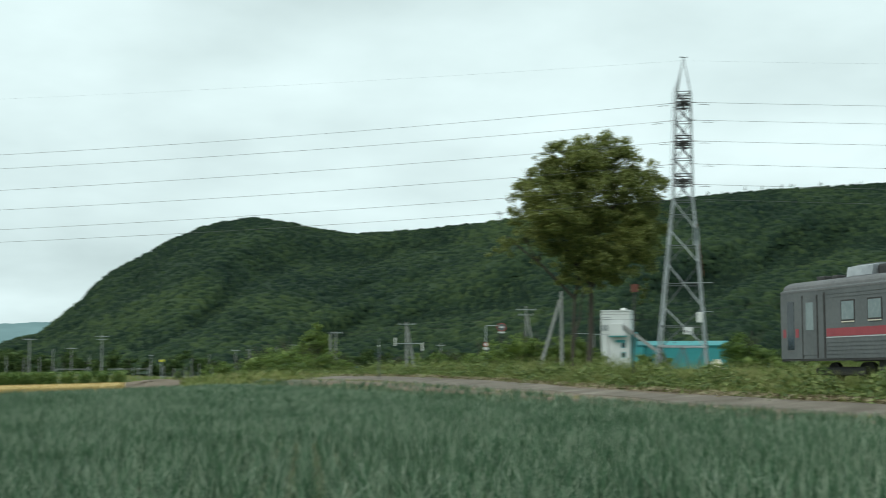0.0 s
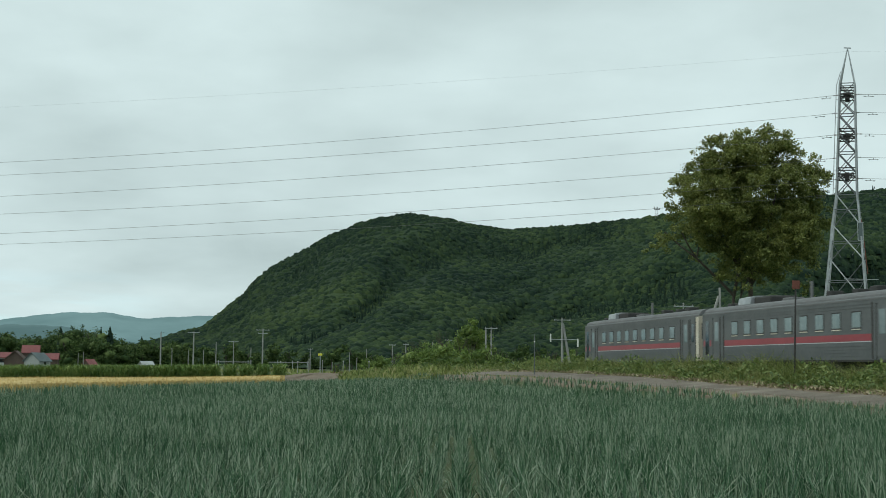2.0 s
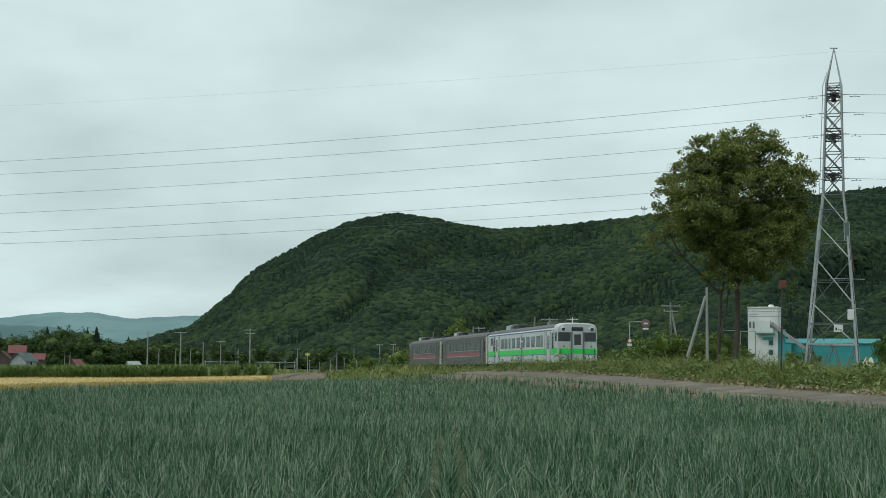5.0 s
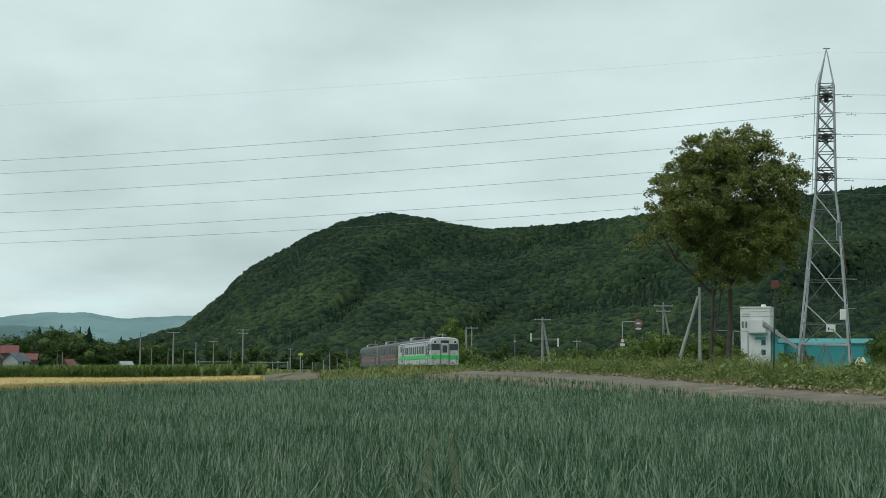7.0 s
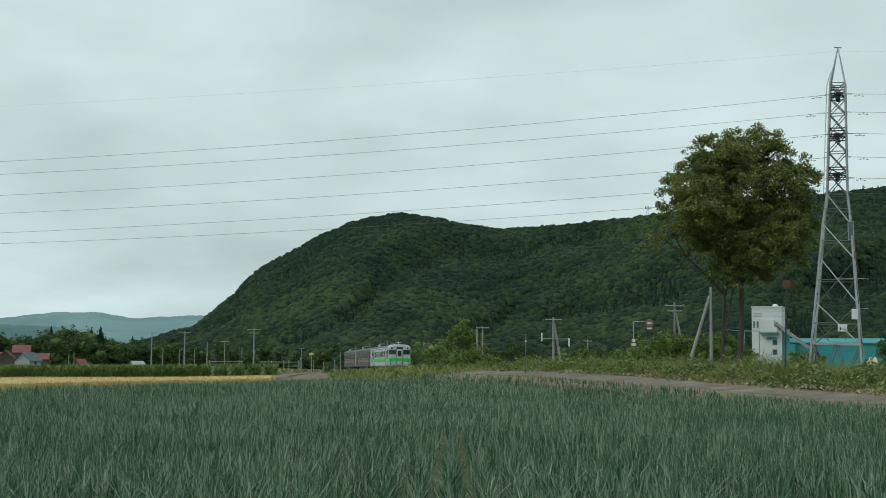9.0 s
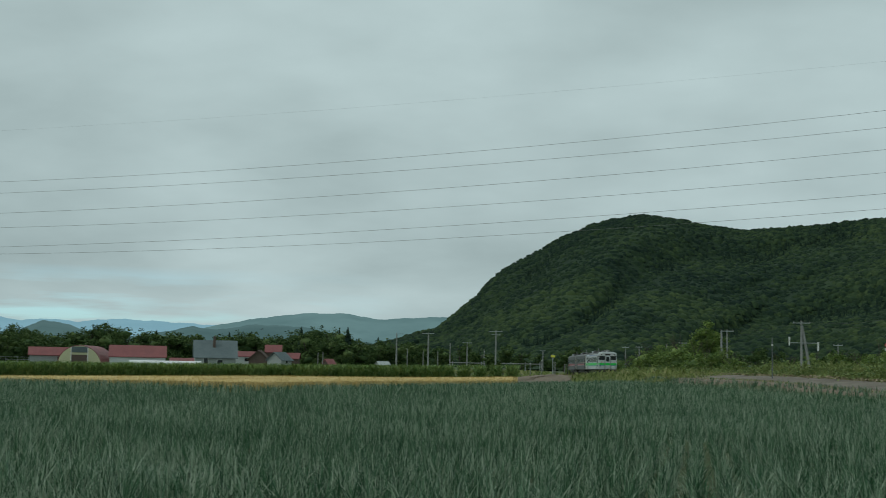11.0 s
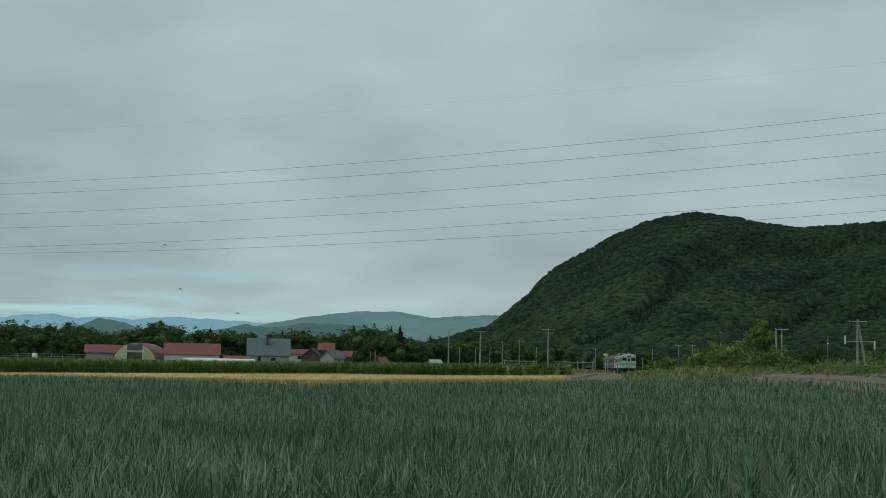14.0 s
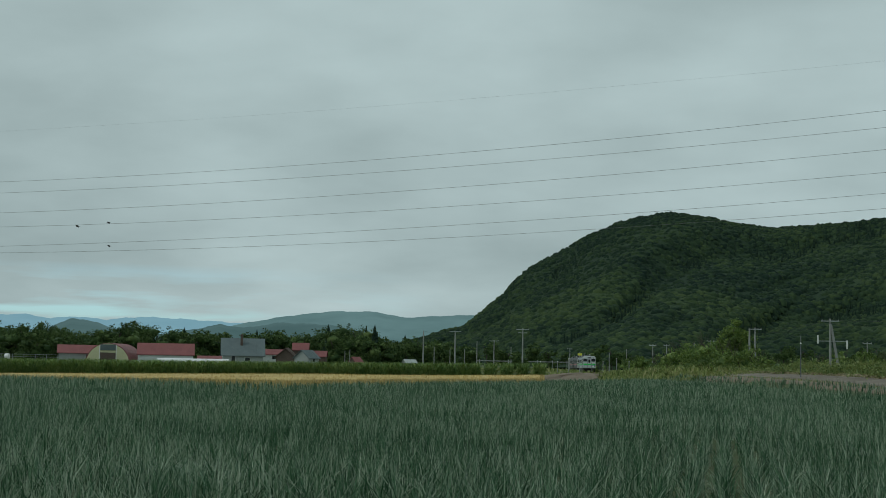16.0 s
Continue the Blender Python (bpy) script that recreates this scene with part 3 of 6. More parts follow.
def build_onions():
    V, Fs, base = [], [], 0
    for r0, r1, dens, leaves, wide in ((3.2, 14, 40, 8, 0.0125), (14, 26, 36, 8, 0.0112), (26, 48, 24, 6, 0.014), (48, 112, 8, 5, 0.024)):
        a0, a1 = radians(-33), radians(26)
        n = int((a1 - a0) * (r1 ** 2 - r0 ** 2) / 2 * dens)
        r = np.sqrt(rng.uniform(r0 ** 2, r1 ** 2, n))
        a = rng.uniform(a0, a1, n)
        x, y = r * np.sin(a), r * np.cos(a)
        row = 0.28
        if r0 < 20:
            x = np.round(x / row) * row + rng.normal(0, 0.03, n)
        ok = in_field(x, y)
        x, y = x[ok], y[ok]
        x, y = np.repeat(x, leaves), np.repeat(y, leaves)
        n = len(x)
        x, y = x + rng.normal(0, 0.02, n), y + rng.normal(0, 0.02, n)
        patch = np.sin(x * 0.9 + 1.3 * np.sin(y * 0.5)) * np.sin(y * 0.7 + x * 0.3)
        h = rng.uniform(0.25, 0.55, n) * (1 + 0.10 * patch)
        h *= (1 - 0.25 * ease(line_coords(x, y)[1], -14, -9)) * (0.85 if 10 < r0 < 40 else 1.0)
        lean = (rng.uniform(0.02, 0.24, n) + 0.35 * rng.uniform(0, 1, n) ** 4) * (1.0 if r0 < 10 else 0.75)
        flop = rng.uniform(0, 1, n) < (0.09 + 0.5 * ease(patch, 0.4, 0.85)) * (1.7 if r0 < 10 else 1.0 if r0 < 20 else 0.5)
        lean[flop], h[flop] = rng.uniform(0.7, 1.3, flop.sum()), h[flop] * 0.7
        P = np.stack([x, y, ground(x, y)], 1)
        v, f = blades(P, h, np.full(n, wide) * rng.uniform(0.7, 1.3, n), lean)
        V.append(v)
        Fs.append(f + base)
        base += len(v)
    # the same crop beside and behind the tripod, thinner
    n = 26000
    r, a = np.sqrt(rng.uniform(1.0, 14 ** 2, n)), rng.uniform(radians(26), radians(327), n)
    x, y = r * np.sin(a), r * np.cos(a)
    x = np.round(x / 0.28) * 0.28 + rng.normal(0, 0.03, n)
    ok = in_field(x, y) & (np.hypot(x, y) > 0.9)
    x, y = x[ok], y[ok]
    n = len(x)
    v, f = blades(np.stack([x, y, ground(x, y)], 1), rng.uniform(0.27, 0.53, n), rng.uniform(0.012, 0.02, n), rng.uniform(0.05, 0.5, n))
    V.append(v)
    Fs.append(f + base)
    ob = sheet("onion_field", np.concatenate(V), np.concatenate(Fs), "onion")
    tagged(ob, "dense field of blue-green onion leaves", "onion field", kind="stuff")


def build_weeds():
    n = 104000
    s = np.where(rng.uniform(0, 1, n) < 0.6, rng.uniform(-28, 45, n), rng.uniform(-70, 190, n))
    q = np.where(rng.uniform(0, 1, n) < 0.76, rng.uniform(-4.9, -1.6, n), rng.uniform(2.0, 13.0, n))
    x, y = on_line(s, q)
    z = ground(x, y)
    clump = np.sin(s * 0.8 + q) * np.sin(s * 0.33 + 2 * np.sin(q * 0.9)) * 0.5 + 0.5
    h = rng.uniform(0.25, 0.75, n) * (0.55 + 0.7 * clump) * np.interp(q, (-4.9, -4.2, -3.4, -2, -1.6, 2, 6, 13), (0.35, 1.0, 1.9, 2.5, 2.0, 0.8, 1.6, 2.2)) * (1 - 0.5 * ease(s, 30, 80) * (q < 0)) * (1 - 0.35 * (1 - ease(s, -14, -4)) * (q < 0))
    v, f = blades(np.stack([x, y, z], 1), h, rng.uniform(0.012, 0.04, n), rng.uniform(0.1, 0.9, n))
    tagged(sheet("bank_grass", v, f, "weed"), "tall yellow-green weeds and grass on the railway bank", "grass", kind="stuff")
    n = 36000
    s, q = rng.uniform(42, 175, n), rng.uniform(-11, -2.4, n)
    x, y = on_line(s, q)
    ok = np.degrees(np.arctan2(x, y)) > -4.7
    s, q, x, y = s[ok], q[ok], x[ok], y[ok]
    n = len(x)
    v, f = blades(np.stack([x, y, ground(x, y)], 1), rng.uniform(0.12, 0.42, n) * (0.7 + 0.3 * np.sin(s * 0.4 + q)), rng.uniform(0.05, 0.13, n), rng.uniform(0.1, 0.9, n))
    tagged(sheet("mound_grass", v, f, "weed"), "rough yellow-green grass where the road ends", "grass", kind="stuff")
    n = 52000
    s = np.where(rng.uniform(0, 1, n) < 0.6, rng.uniform(-28, 45, n), rng.uniform(-60, 160, n))
    q = rng.normal(-3.5, 0.8, n)
    x, y = on_line(s, q)
    clump = np.sin(s * 0.55 + q * 1.3) + np.sin(s * 1.7 - q)
    ok = clump > -0.2
    x, y, c = x[ok], y[ok], clump[ok]
    n = len(x)
    top = ground(x, y) + rng.uniform(0.05, 0.42, n) * (1 + c)
    v, f = leaf_cards(np.stack([x, y, top], 1), rng.uniform(0.04, 0.11, n))
    tagged(sheet("bank_weed", v, f, "leafy"), "broad-leaved green weeds along the road edge", "weeds", kind="stuff")
    n = 9000
    s, q = rng.uniform(-60, 60, n), rng.normal(-4.75, 0.3, n)
    x, y = on_line(s, q)
    v, f = leaf_cards(np.stack([x, y, ground(x, y) + rng.uniform(0.03, 0.2, n)], 1), rng.uniform(0.03, 0.1, n))
    tagged(sheet("dry_litter", v, f, "straw"), "dry straw and dead leaves at the foot of the bank", "litter", kind="stuff")
    # thin grass along the field side of the road and round the dirt crossing
    n = 6000
    s = rng.uniform(-60, 170, n)
    q = rng.normal(-8.1, 0.3, n)
    x, y = on_line(s, q)
    v, f = blades(np.stack([x, y, ground(x, y)], 1), rng.uniform(0.05, 0.22, n), rng.uniform(0.015, 0.04, n), rng.uniform(0.2, 0.9, n))
    tagged(sheet("verge_grass", v, f, "weed"), "short grass on the field side of the road", "grass", kind="stuff")
    n = 36000
    az, d = rng.uniform(-30, 24, n), 110 + 330 * rng.uniform(0, 1, n) ** 1.4
    x, y = d * np.sin(np.radians(az)), d * np.cos(np.radians(az))
    s, q = line_coords(x, y)
    ok = (np.abs(q) > 2.6) & ((az > -6.8) | (d > 205)) & ~((az > -7.6) & (az < -5.0) & (d < 202))
    x, y, d = x[ok], y[ok], d[ok]
    n = len(x)
    v, f = blades(np.stack([x, y, ground(x, y)], 1), rng.uniform(0.3, 0.9, n), d * rng.uniform(0.0005, 0.0014, n), rng.uniform(0.1, 0.9, n))
    tagged(sheet("meadow_grass", v, f, "weed"), "rough meadow grass beyond the line", "grass", kind="stuff")


def leaf_cards(P, size):
    """Small folded leaves, four points each, turned at random."""
    n = len(P)
    k = rng.normal(0, 0.75, (n, 3)) + np.array([0, 0, 0.75])
    k /= np.linalg.norm(k, axis=1)[:, None]
    u = np.cross(k, rng.normal(0, 1, (n, 3)))
    u /= np.linalg.norm(u, axis=1)[:, None]
    w = np.cross(k, u)
    s = size[:, None]
    v = np.stack([P - u * s, P + w * s * 0.55 + k * s * 0.18, P + u * s, P - w * s * 0.55 + k * s * 0.18], 1).reshape(-1, 3)
    i = (np.arange(n) * 4)[:, None, None]
    f = (np.array([[0, 1, 2], [0, 2, 3]])[None] + i).reshape(-1, 3)
    return v, f


def build_wheat():
    n = 52000
    az = rng.uniform(-33, -7.25, n)
    d0 = np.interp(az, (-40, -30, -17.5, -7.2, -6), (78.5, 75.5, 58.5, 93, 97))
    d1 = np.interp(az, (-33, -7), (186, 186))
    d = d0 + (d1 - d0) * rng.uniform(0, 1, n) ** 2.2
    x, y = d * np.sin(np.radians(az)), d * np.cos(np.radians(az))
    h = np.interp(az, (-33, -25, -17, -7), (0.45, 0.58, 0.74, 0.76)) * rng.uniform(0.93, 1.06, n) * (0.72 + 0.28 * ease(d - d0, 0, 14))
    v, f = blades(np.stack([x, y, ground(x, y)], 1), h, 0.0011 * d * rng.uniform(0.6, 1.3, n), rng.uniform(0.02, 0.14, n))
    # the closed canopy under the ears
    A, U = np.meshgrid(np.arange(-33, -7.2, 0.2), np.linspace(0, 1, 40) ** 2, indexing="ij")
    near = np.interp(A, (-40, -30, -17.5, -7.2, -6), (79.5, 76.5, 59.5, 94, 98))
    D = near + (185 - near) * U
    cx, cy = D * np.sin(np.radians(A)), D * np.cos(np.radians(A))
    tall = np.interp(A, (-33, -25, -17, -7), (0.45, 0.58, 0.74, 0.76)) * rng.uniform(0.87, 0.93, A.shape) * (0.72 + 0.28 * ease(D - near, 0, 14))
    cz = ground(cx.ravel(), cy.ravel()) + tall.ravel()
    k, m = A.shape
    i, j = np.meshgrid(np.arange(k - 1), np.arange(m - 1), indexing="ij")
    q = np.stack([i * m + j, (i + 1) * m + j, (i + 1) * m + j + 1, i * m + j + 1], -1).reshape(-1, 4) + len(v)
    f = np.concatenate([f, q[:, [0, 1, 2]], q[:, [0, 2, 3]]])
    v = np.concatenate([v, np.stack([cx.ravel(), cy.ravel(), cz], 1)])
    tagged(sheet("wheat_field", v, f, "wheat"), "narrow field of ripe golden wheat", "wheat field", kind="stuff")


def build_corn():
    V, Fs, base = [], [], 0
    for row in range(7):
        n = 900
        az = np.linspace(-33, -7.15, n) + rng.normal(0, 0.006, n)
        d = 188 + row * 0.8 + rng.normal(0, 0.12, n)
        gap = (az > -10.2) & (np.sin(az * 9.5) > 0.62)
        x, y = d * np.sin(np.radians(az)), d * np.cos(np.radians(az))
        z = ground(x, y)
        tall = np.interp(az, (-33, -19, -7), (2.5, 2.6, 2.25)) * rng.uniform(0.9, 1.06, n)
        ok = ~gap
        P = np.stack([x, y, z], 1)[ok]
        tall = tall[ok]
        m = len(P)
        v, f = blades(P, tall * 1.05, np.full(m, 0.05), rng.uniform(0.0, 0.06, m))
        V.append(v), Fs.append(f + base)
        base += len(v)
        for lvl in range(5):
            Q = P.copy()
            Q[:, 2] += tall * (0.15 + 0.16 * lvl)
            v, f = blades(Q, tall * rng.uniform(0.2, 0.32, m), np.full(m, 0.11), rng.uniform(0.9, 1.6, m), 0.6)
            V.append(v), Fs.append(f + base)
            base += len(v)
    tagged(sheet("corn_field", np.concatenate(V), np.concatenate(Fs), "corn"), "tall green corn rows behind the wheat", "corn field", kind="stuff")


def crown_points(lobes, n, shell=0.3, dense=95):
    """Leaf places in and near the skin of small clumps that sit on larger lobes."""
    lobes = np.array(lobes, dtype=float)
    vol = lobes[:, 3] ** 2
    clumps = []
    for (x, y, z, r), k in zip(lobes, np.maximum(6, (vol / vol.sum() * dense).astype(int))):
        u = rng.normal(0, 1, (k, 3))
        u /= np.linalg.norm(u, axis=1)[:, None]
        u[:, 2] = np.abs(u[:, 2]) * 0.95 - 0.5 * (rng.uniform(0, 1, k) < 0.5)
        rad = r * rng.uniform(0.55, 1.0, k)
        c = np.array([x, y, z]) + u * rad[:, None]
        clumps.append(np.concatenate([c, (r * rng.uniform(0.22, 0.42, k))[:, None]], 1))
    C = np.concatenate(clumps)
    pick = rng.choice(len(C), n, p=C[:, 3] ** 2 / (C[:, 3] ** 2).sum())
    u = rng.normal(0, 1, (n, 3))
    u /= np.linalg.norm(u, axis=1)[:, None]
    rad = C[pick, 3] * rng.uniform(shell, 1.08, n)
    return C[pick, :3] + u * rad[:, None] * np.array([1, 1, 0.72])


def limbs(g, a, b, r, depth, n=3):
    """A limb with crooked forks."""
    a, b = Vector(a), Vector(b)
    mid = (a + b) / 2 + Vector((random.uniform(-1, 1), random.uniform(-1, 1), 0)) * (b - a).length * 0.06
    g.tube(a, mid, r, r * 0.82, 8, False)
    g.tube(mid, b, r * 0.82, r * 0.62, 8, False)
    if depth:
        for _ in range(n):
            w = (b - a).normalized() + Vector((random.uniform(-1, 1), random.uniform(-1, 1), random.uniform(-0.1, 0.6))) * 0.75
            limbs(g, b, b + w.normalized() * (b - a).length * random.uniform(0.55, 0.8), r * 0.55, depth - 1, n)


CORES = [lump(1, 0.9, i) for i in range(4)]


def leafy_tree(name, label, category, at, trunks, lobes, n, leaf, mat, group="", dense=95, inner=0.0):
    ob = thing(name, label, category, group, Matrix.Translation(at))
    for k, (a, b, r, depth) in enumerate(trunks):
        g = Geo()
        limbs(g, a, b, r, depth)
        part("limb" if k else "trunk", g, "bark", ob)
    P = crown_points(lobes, n, 0.3, dense)
    v, f = leaf_cards(P, rng.uniform(0.6, 1.3, n) * leaf)
    if inner:
        # the closed mass of foliage inside the crown
        L = np.array(lobes, dtype=float)
        cv, cf = scatter(CORES, L[:, :3], L[:, 3] * inner, np.full(len(L), 0.9))
        f = np.concatenate([f, cf + len(v)])
        v = np.concatenate([v, cv])
    crown = sheet("crown", v, f, mat)
    crown.parent = ob
    return ob


def build_big_tree():
    global rng
    rng = np.random.default_rng(12)
    random.seed(12)
    at, k = polar(11.75, 130), 1.16
    lobes = []
    # the crown's two edges, level by level
    for z in np.arange(7.9, 18.9, 0.8):
        lo = float(np.interp(z, (7.9, 8.8, 9.7, 11.4, 13.6, 15.8, 17.0, 18.2), (-3.2, -3.7, -4.6, -6.4, -6.6, -5.7, -5.1, -3.9)))
        hi = float(np.interp(z, (7.9, 8.8, 9.7, 11.4, 13.6, 15.8, 17.0, 18.2), (3.0, 5.0, 6.0, 6.4, 6.3, 5.8, 4.5, 3.2)))
        n = max(4, round((hi - lo) / 1.45))
        for i in range(n):
            r = random.uniform(1.3, 2.0) * (0.8 if i in (0, n - 1) or z > 17.5 else 1.0)
            x = lo + r * 0.8 + (hi - lo - 1.6 * r) * i / (n - 1) + random.uniform(-0.35, 0.35)
            lobes.append((x, random.uniform(-0.32, 0.32) * (hi - lo) * math.sin(math.pi * (i + 0.5) / n), z + random.uniform(-0.4, 0.4) + 0.1, r))
    lobes += [(1.4, 0, 18.9, 1.2), (2.2, 0.3, 18.6, 1.2), (0.4, -0.3, 18.7, 1.2), (-7.6, 0.3, 10.1, 1.1), (-6.6, 0.3, 10.4, 1.3), (4.0, 0.2, 7.2, 0.9), (4.3, 0, 6.2, 0.7), (-0.4, -0.8, 7.2, 1.3), (-2.0, 0.3, 7.4, 1.1), (1.2, 0.5, 7.3, 1.2)]
    trunks = [((-0.5, 0, -0.3), (-0.15, 0, 7.4), 0.27, 2), ((-1.7, 0.3, -0.3), (-1.45, 0.2, 6.4), 0.18, 0), ((-1.45, 0.2, 6.3), (-4.4, 0, 9.2), 0.13, 1), ((-1.45, 0.2, 6.2), (-1.0, 0, 9.4), 0.14, 1), ((-0.15, 0, 7.2), (2.2, 0.2, 10.6), 0.18, 1), ((-1.55, 0.25, 3.2), (-0.9, 0.2, 6.2), 0.09, 1)]
    lobes = [[k * c for c in b] for b in lobes]
    trunks = [([k * c for c in a], [k * c for c in b], k * r, depth) for a, b, r, depth in trunks]
    leafy_tree("broadleaf_tree", "large lone broadleaf tree with a double trunk and olive-green crown", "tree", at, trunks, lobes, 135000, 0.122, "tree", "", 1300)


def beyond(az, d, least):
    """The place at that bearing, moved off until it lies well past the line."""
    while line_coords(*polar(az, d).xy)[1][0] < least:
        d += 2.0
    return polar(az, d)


def bush(at, w, h, n, leaf, mat="bushleaf", label="dense bright green bush beside the railway", name="bush", group="bushes along the line"):
    k = max(4, int(w * 1.2))
    lobes = [(random.uniform(-0.5, 0.5) * w, random.uniform(-0.3, 0.3) * w, h * random.uniform(0.22, 0.66), min(w, h) * random.uniform(0.28, 0.42)) for _ in range(k + 3)]
    stems = [((random.uniform(-0.2, 0.2) * w, 0, -0.2), (random.uniform(-0.35, 0.35) * w, 0, h * 0.6), 0.06, 1) for _ in range(4)]
    leafy_tree(name, label, "bush" if name == "bush" else "tree", at, stems, lobes, n, leaf, mat, group, 120, 0.5)


def build_bushes():
    leafy_tree("young_tree", "slender young tree with bright yellow-green leaves", "tree", polar(0.42, 205),
               [((0, 0, -0.2), (0, 0, 4.2), 0.12, 1)], [(0, 0, 6.3, 1.7), (-0.8, 0, 4.8, 2.0), (0.9, 0, 5.0, 1.9), (0, 0, 3.2, 2.2), (-1.9, 0, 3.0, 1.7), (-3.2, 0, 2.6, 1.7), (0.2, 0, 7.4, 1.0), (1.6, 0, 3.6, 1.5), (0.8, 0, 5.8, 1.4), (0.1, 0, 7.7, 0.9), (-1.8, 0, 4.2, 1.5)], 10000, 0.15, "bushleaf", "", 160, 0.45)
    for az, d, w, h in ((0.6, 150, 4.4, 3.3), (0.0, 153, 5.4, 4.7), (-0.7, 158, 5.4, 4.4), (-1.4, 165, 5.4, 4.5), (-2.1, 174, 5.2, 4.0), (-2.9, 182, 5.0, 3.6), (-3.6, 192, 4.4, 3.0), (-5.0, 205, 3.6, 2.2),
                        (1.6, 158, 3.0, 2.2), (2.3, 165, 3.0, 1.7), (4.9, 190, 5.0, 3.2), (5.9, 188, 5.0, 3.0), (3.4, 195, 3.6, 2.6), (6.8, 170, 4.4, 2.4), (7.6, 152, 4.6, 3.2), (8.8, 134, 5.4, 3.9), (9.8, 132, 5.4, 3.8), (10.8, 135, 5.0, 3.3),
                        (14.1, 190, 3.4, 2.8), (18.0, 140, 4.4, 3.8), (20.5, 150, 6.0, 4.2), (23.0, 160, 6.0, 4.0)):
        bush(beyond(az, d, 5.0), w * 1.1, h * 1.08, 4300, 0.135)


def build_tree_belt():
    """The dark wood behind the farms and along the hill's foot."""
    k = 0
    for az in np.arange(-36, -12.6, 0.38):
        d = 440 + 40 * math.sin(az * 2.1) + random.uniform(-25, 25)
        h = np.interp(az, (-36, -31, -28.5, -26, -24.2, -23.2, -21, -18.5, -16, -14.5, -13), (10, 11.5, 13, 11.5, 12.5, 11.5, 11.5, 10, 11, 12, 9)) * random.uniform(0.74, 1.0)
        w = h * random.uniform(0.75, 1.05)
        lobes = [(random.uniform(-0.35, 0.35) * w, random.uniform(-0.3, 0.3) * w, h * z, w * random.uniform(0.28, 0.45)) for z in (0.1, 0.2, 0.26, 0.38, 0.46, 0.58, 0.7, 0.8)]
        leafy_tree("wood_tree", "dark green broadleaf tree in the wood behind the farms", "tree", polar(float(az), d, gz(*polar(float(az), d).xy) - 0.3), [((0, 0, 0), (0, 0, h * 0.5), 0.3, 1)], lobes, 3400, 0.33, "darkleaf", "wood behind the farms", 150, 0.6)
    for az, d, h in ((-16.1, 400, 12.2), (-14.55, 405, 12.0), (-14.2, 400, 12.4), (-12.95, 420, 10), (-21.9, 430, 11.2), (-19.0, 430, 11.0), (-30.6, 430, 12), (-18.5, 440, 10.8), (-12.5, 430, 9)):
        conifer(polar(az, d), h)
    # lower trees among and before the houses
    for az, d, h in ((-30.2, 372, 7.5), (-29.2, 380, 8.4), (-27.6, 375, 8.0), (-26.6, 378, 6.8), (-24.0, 380, 8.0), (-21.4, 385, 8.6), (-20.6, 388, 8.0), (-18.9, 415, 9.5), (-17.0, 420, 9.6), (-16.4, 415, 10.6), (-15.7, 410, 11.6),
                     (-15.35, 408, 12.2), (-14.9, 402, 11.6), (-14.3, 372, 7.4), (-15.0, 376, 8.2), (-13.8, 380, 7.2), (-13.3, 384, 6.4), (-12.9, 395, 7.6), (-12.3, 400, 8.4), (-11.7, 410, 8.0), (-11.0, 420, 7.0), (-10.2, 430, 6.6), (-8.3, 330, 4.4)):
        w = h * 0.95
        lobes = [(random.uniform(-0.36, 0.36) * w, random.uniform(-0.3, 0.3) * w, h * z, w * random.uniform(0.28, 0.42)) for z in (0.08, 0.18, 0.3, 0.42, 0.54, 0.66, 0.78)]
        leafy_tree("wood_tree", "rounded dark green tree near the farm houses", "tree", polar(az, d), [((0, 0, -0.3), (0, 0, h * 0.5), 0.22, 1)], lobes, 2300, 0.32, "darkleaf", "wood behind the farms", 140, 0.58)
    # trees at the foot of the hill behind the line
    for az in np.arange(-13, 26, 0.85):
        d = 520 + 30 * math.sin(az * 1.7)
        h = random.uniform(6, 10)
        w = h * 0.8
        lobes = [(random.uniform(-0.4, 0.4) * w, random.uniform(-0.3, 0.3) * w, h * z, w * random.uniform(0.3, 0.45)) for z in (0.25, 0.4, 0.55, 0.72)]
        leafy_tree("edge_tree", "dark green tree at the forest edge below the hill", "tree", polar(float(az), d), [((0, 0, 0), (0, 0, h * 0.5), 0.25, 1)], lobes, 1300, 0.4, "darkleaf", "trees at the foot of the hill", 110, 0.55)


def conifer(at, h):
    ob = thing("conifer_tree", "tall dark pointed conifer in the wood", "tree", "conifers by the farms", Matrix.Translation(at))
    part("trunk", Geo().tube((0, 0, -0.3), (0, 0, h * 0.95), 0.22, 0.03, 7), "bark", ob)
    g = Geo()
    tiers, n = 9, 14
    for k in range(tiers):
        z0, z1 = h * (0.08 + 0.88 * k / tiers), h * (0.08 + 0.88 * (k + 1.75) / tiers)
        w = h * 0.21 * (1 - k / tiers) ** 0.85 + 0.12
        rim = [(w * random.uniform(0.62, 1.15) * math.cos(2 * math.pi * i / n), w * random.uniform(0.62, 1.15) * math.sin(2 * math.pi * i / n), z0 + random.uniform(-0.04, 0.03) * h) for i in range(n)]
        g.add(rim + [(0, 0, min(z1, h))], [(i, (i + 1) % n, n) for i in range(n)] + [tuple(range(n))[::-1]])
    part("crown", g, "conifer", ob)


build_onions()
build_weeds()
build_wheat()
build_corn()
build_big_tree()
build_bushes()
build_tree_belt()


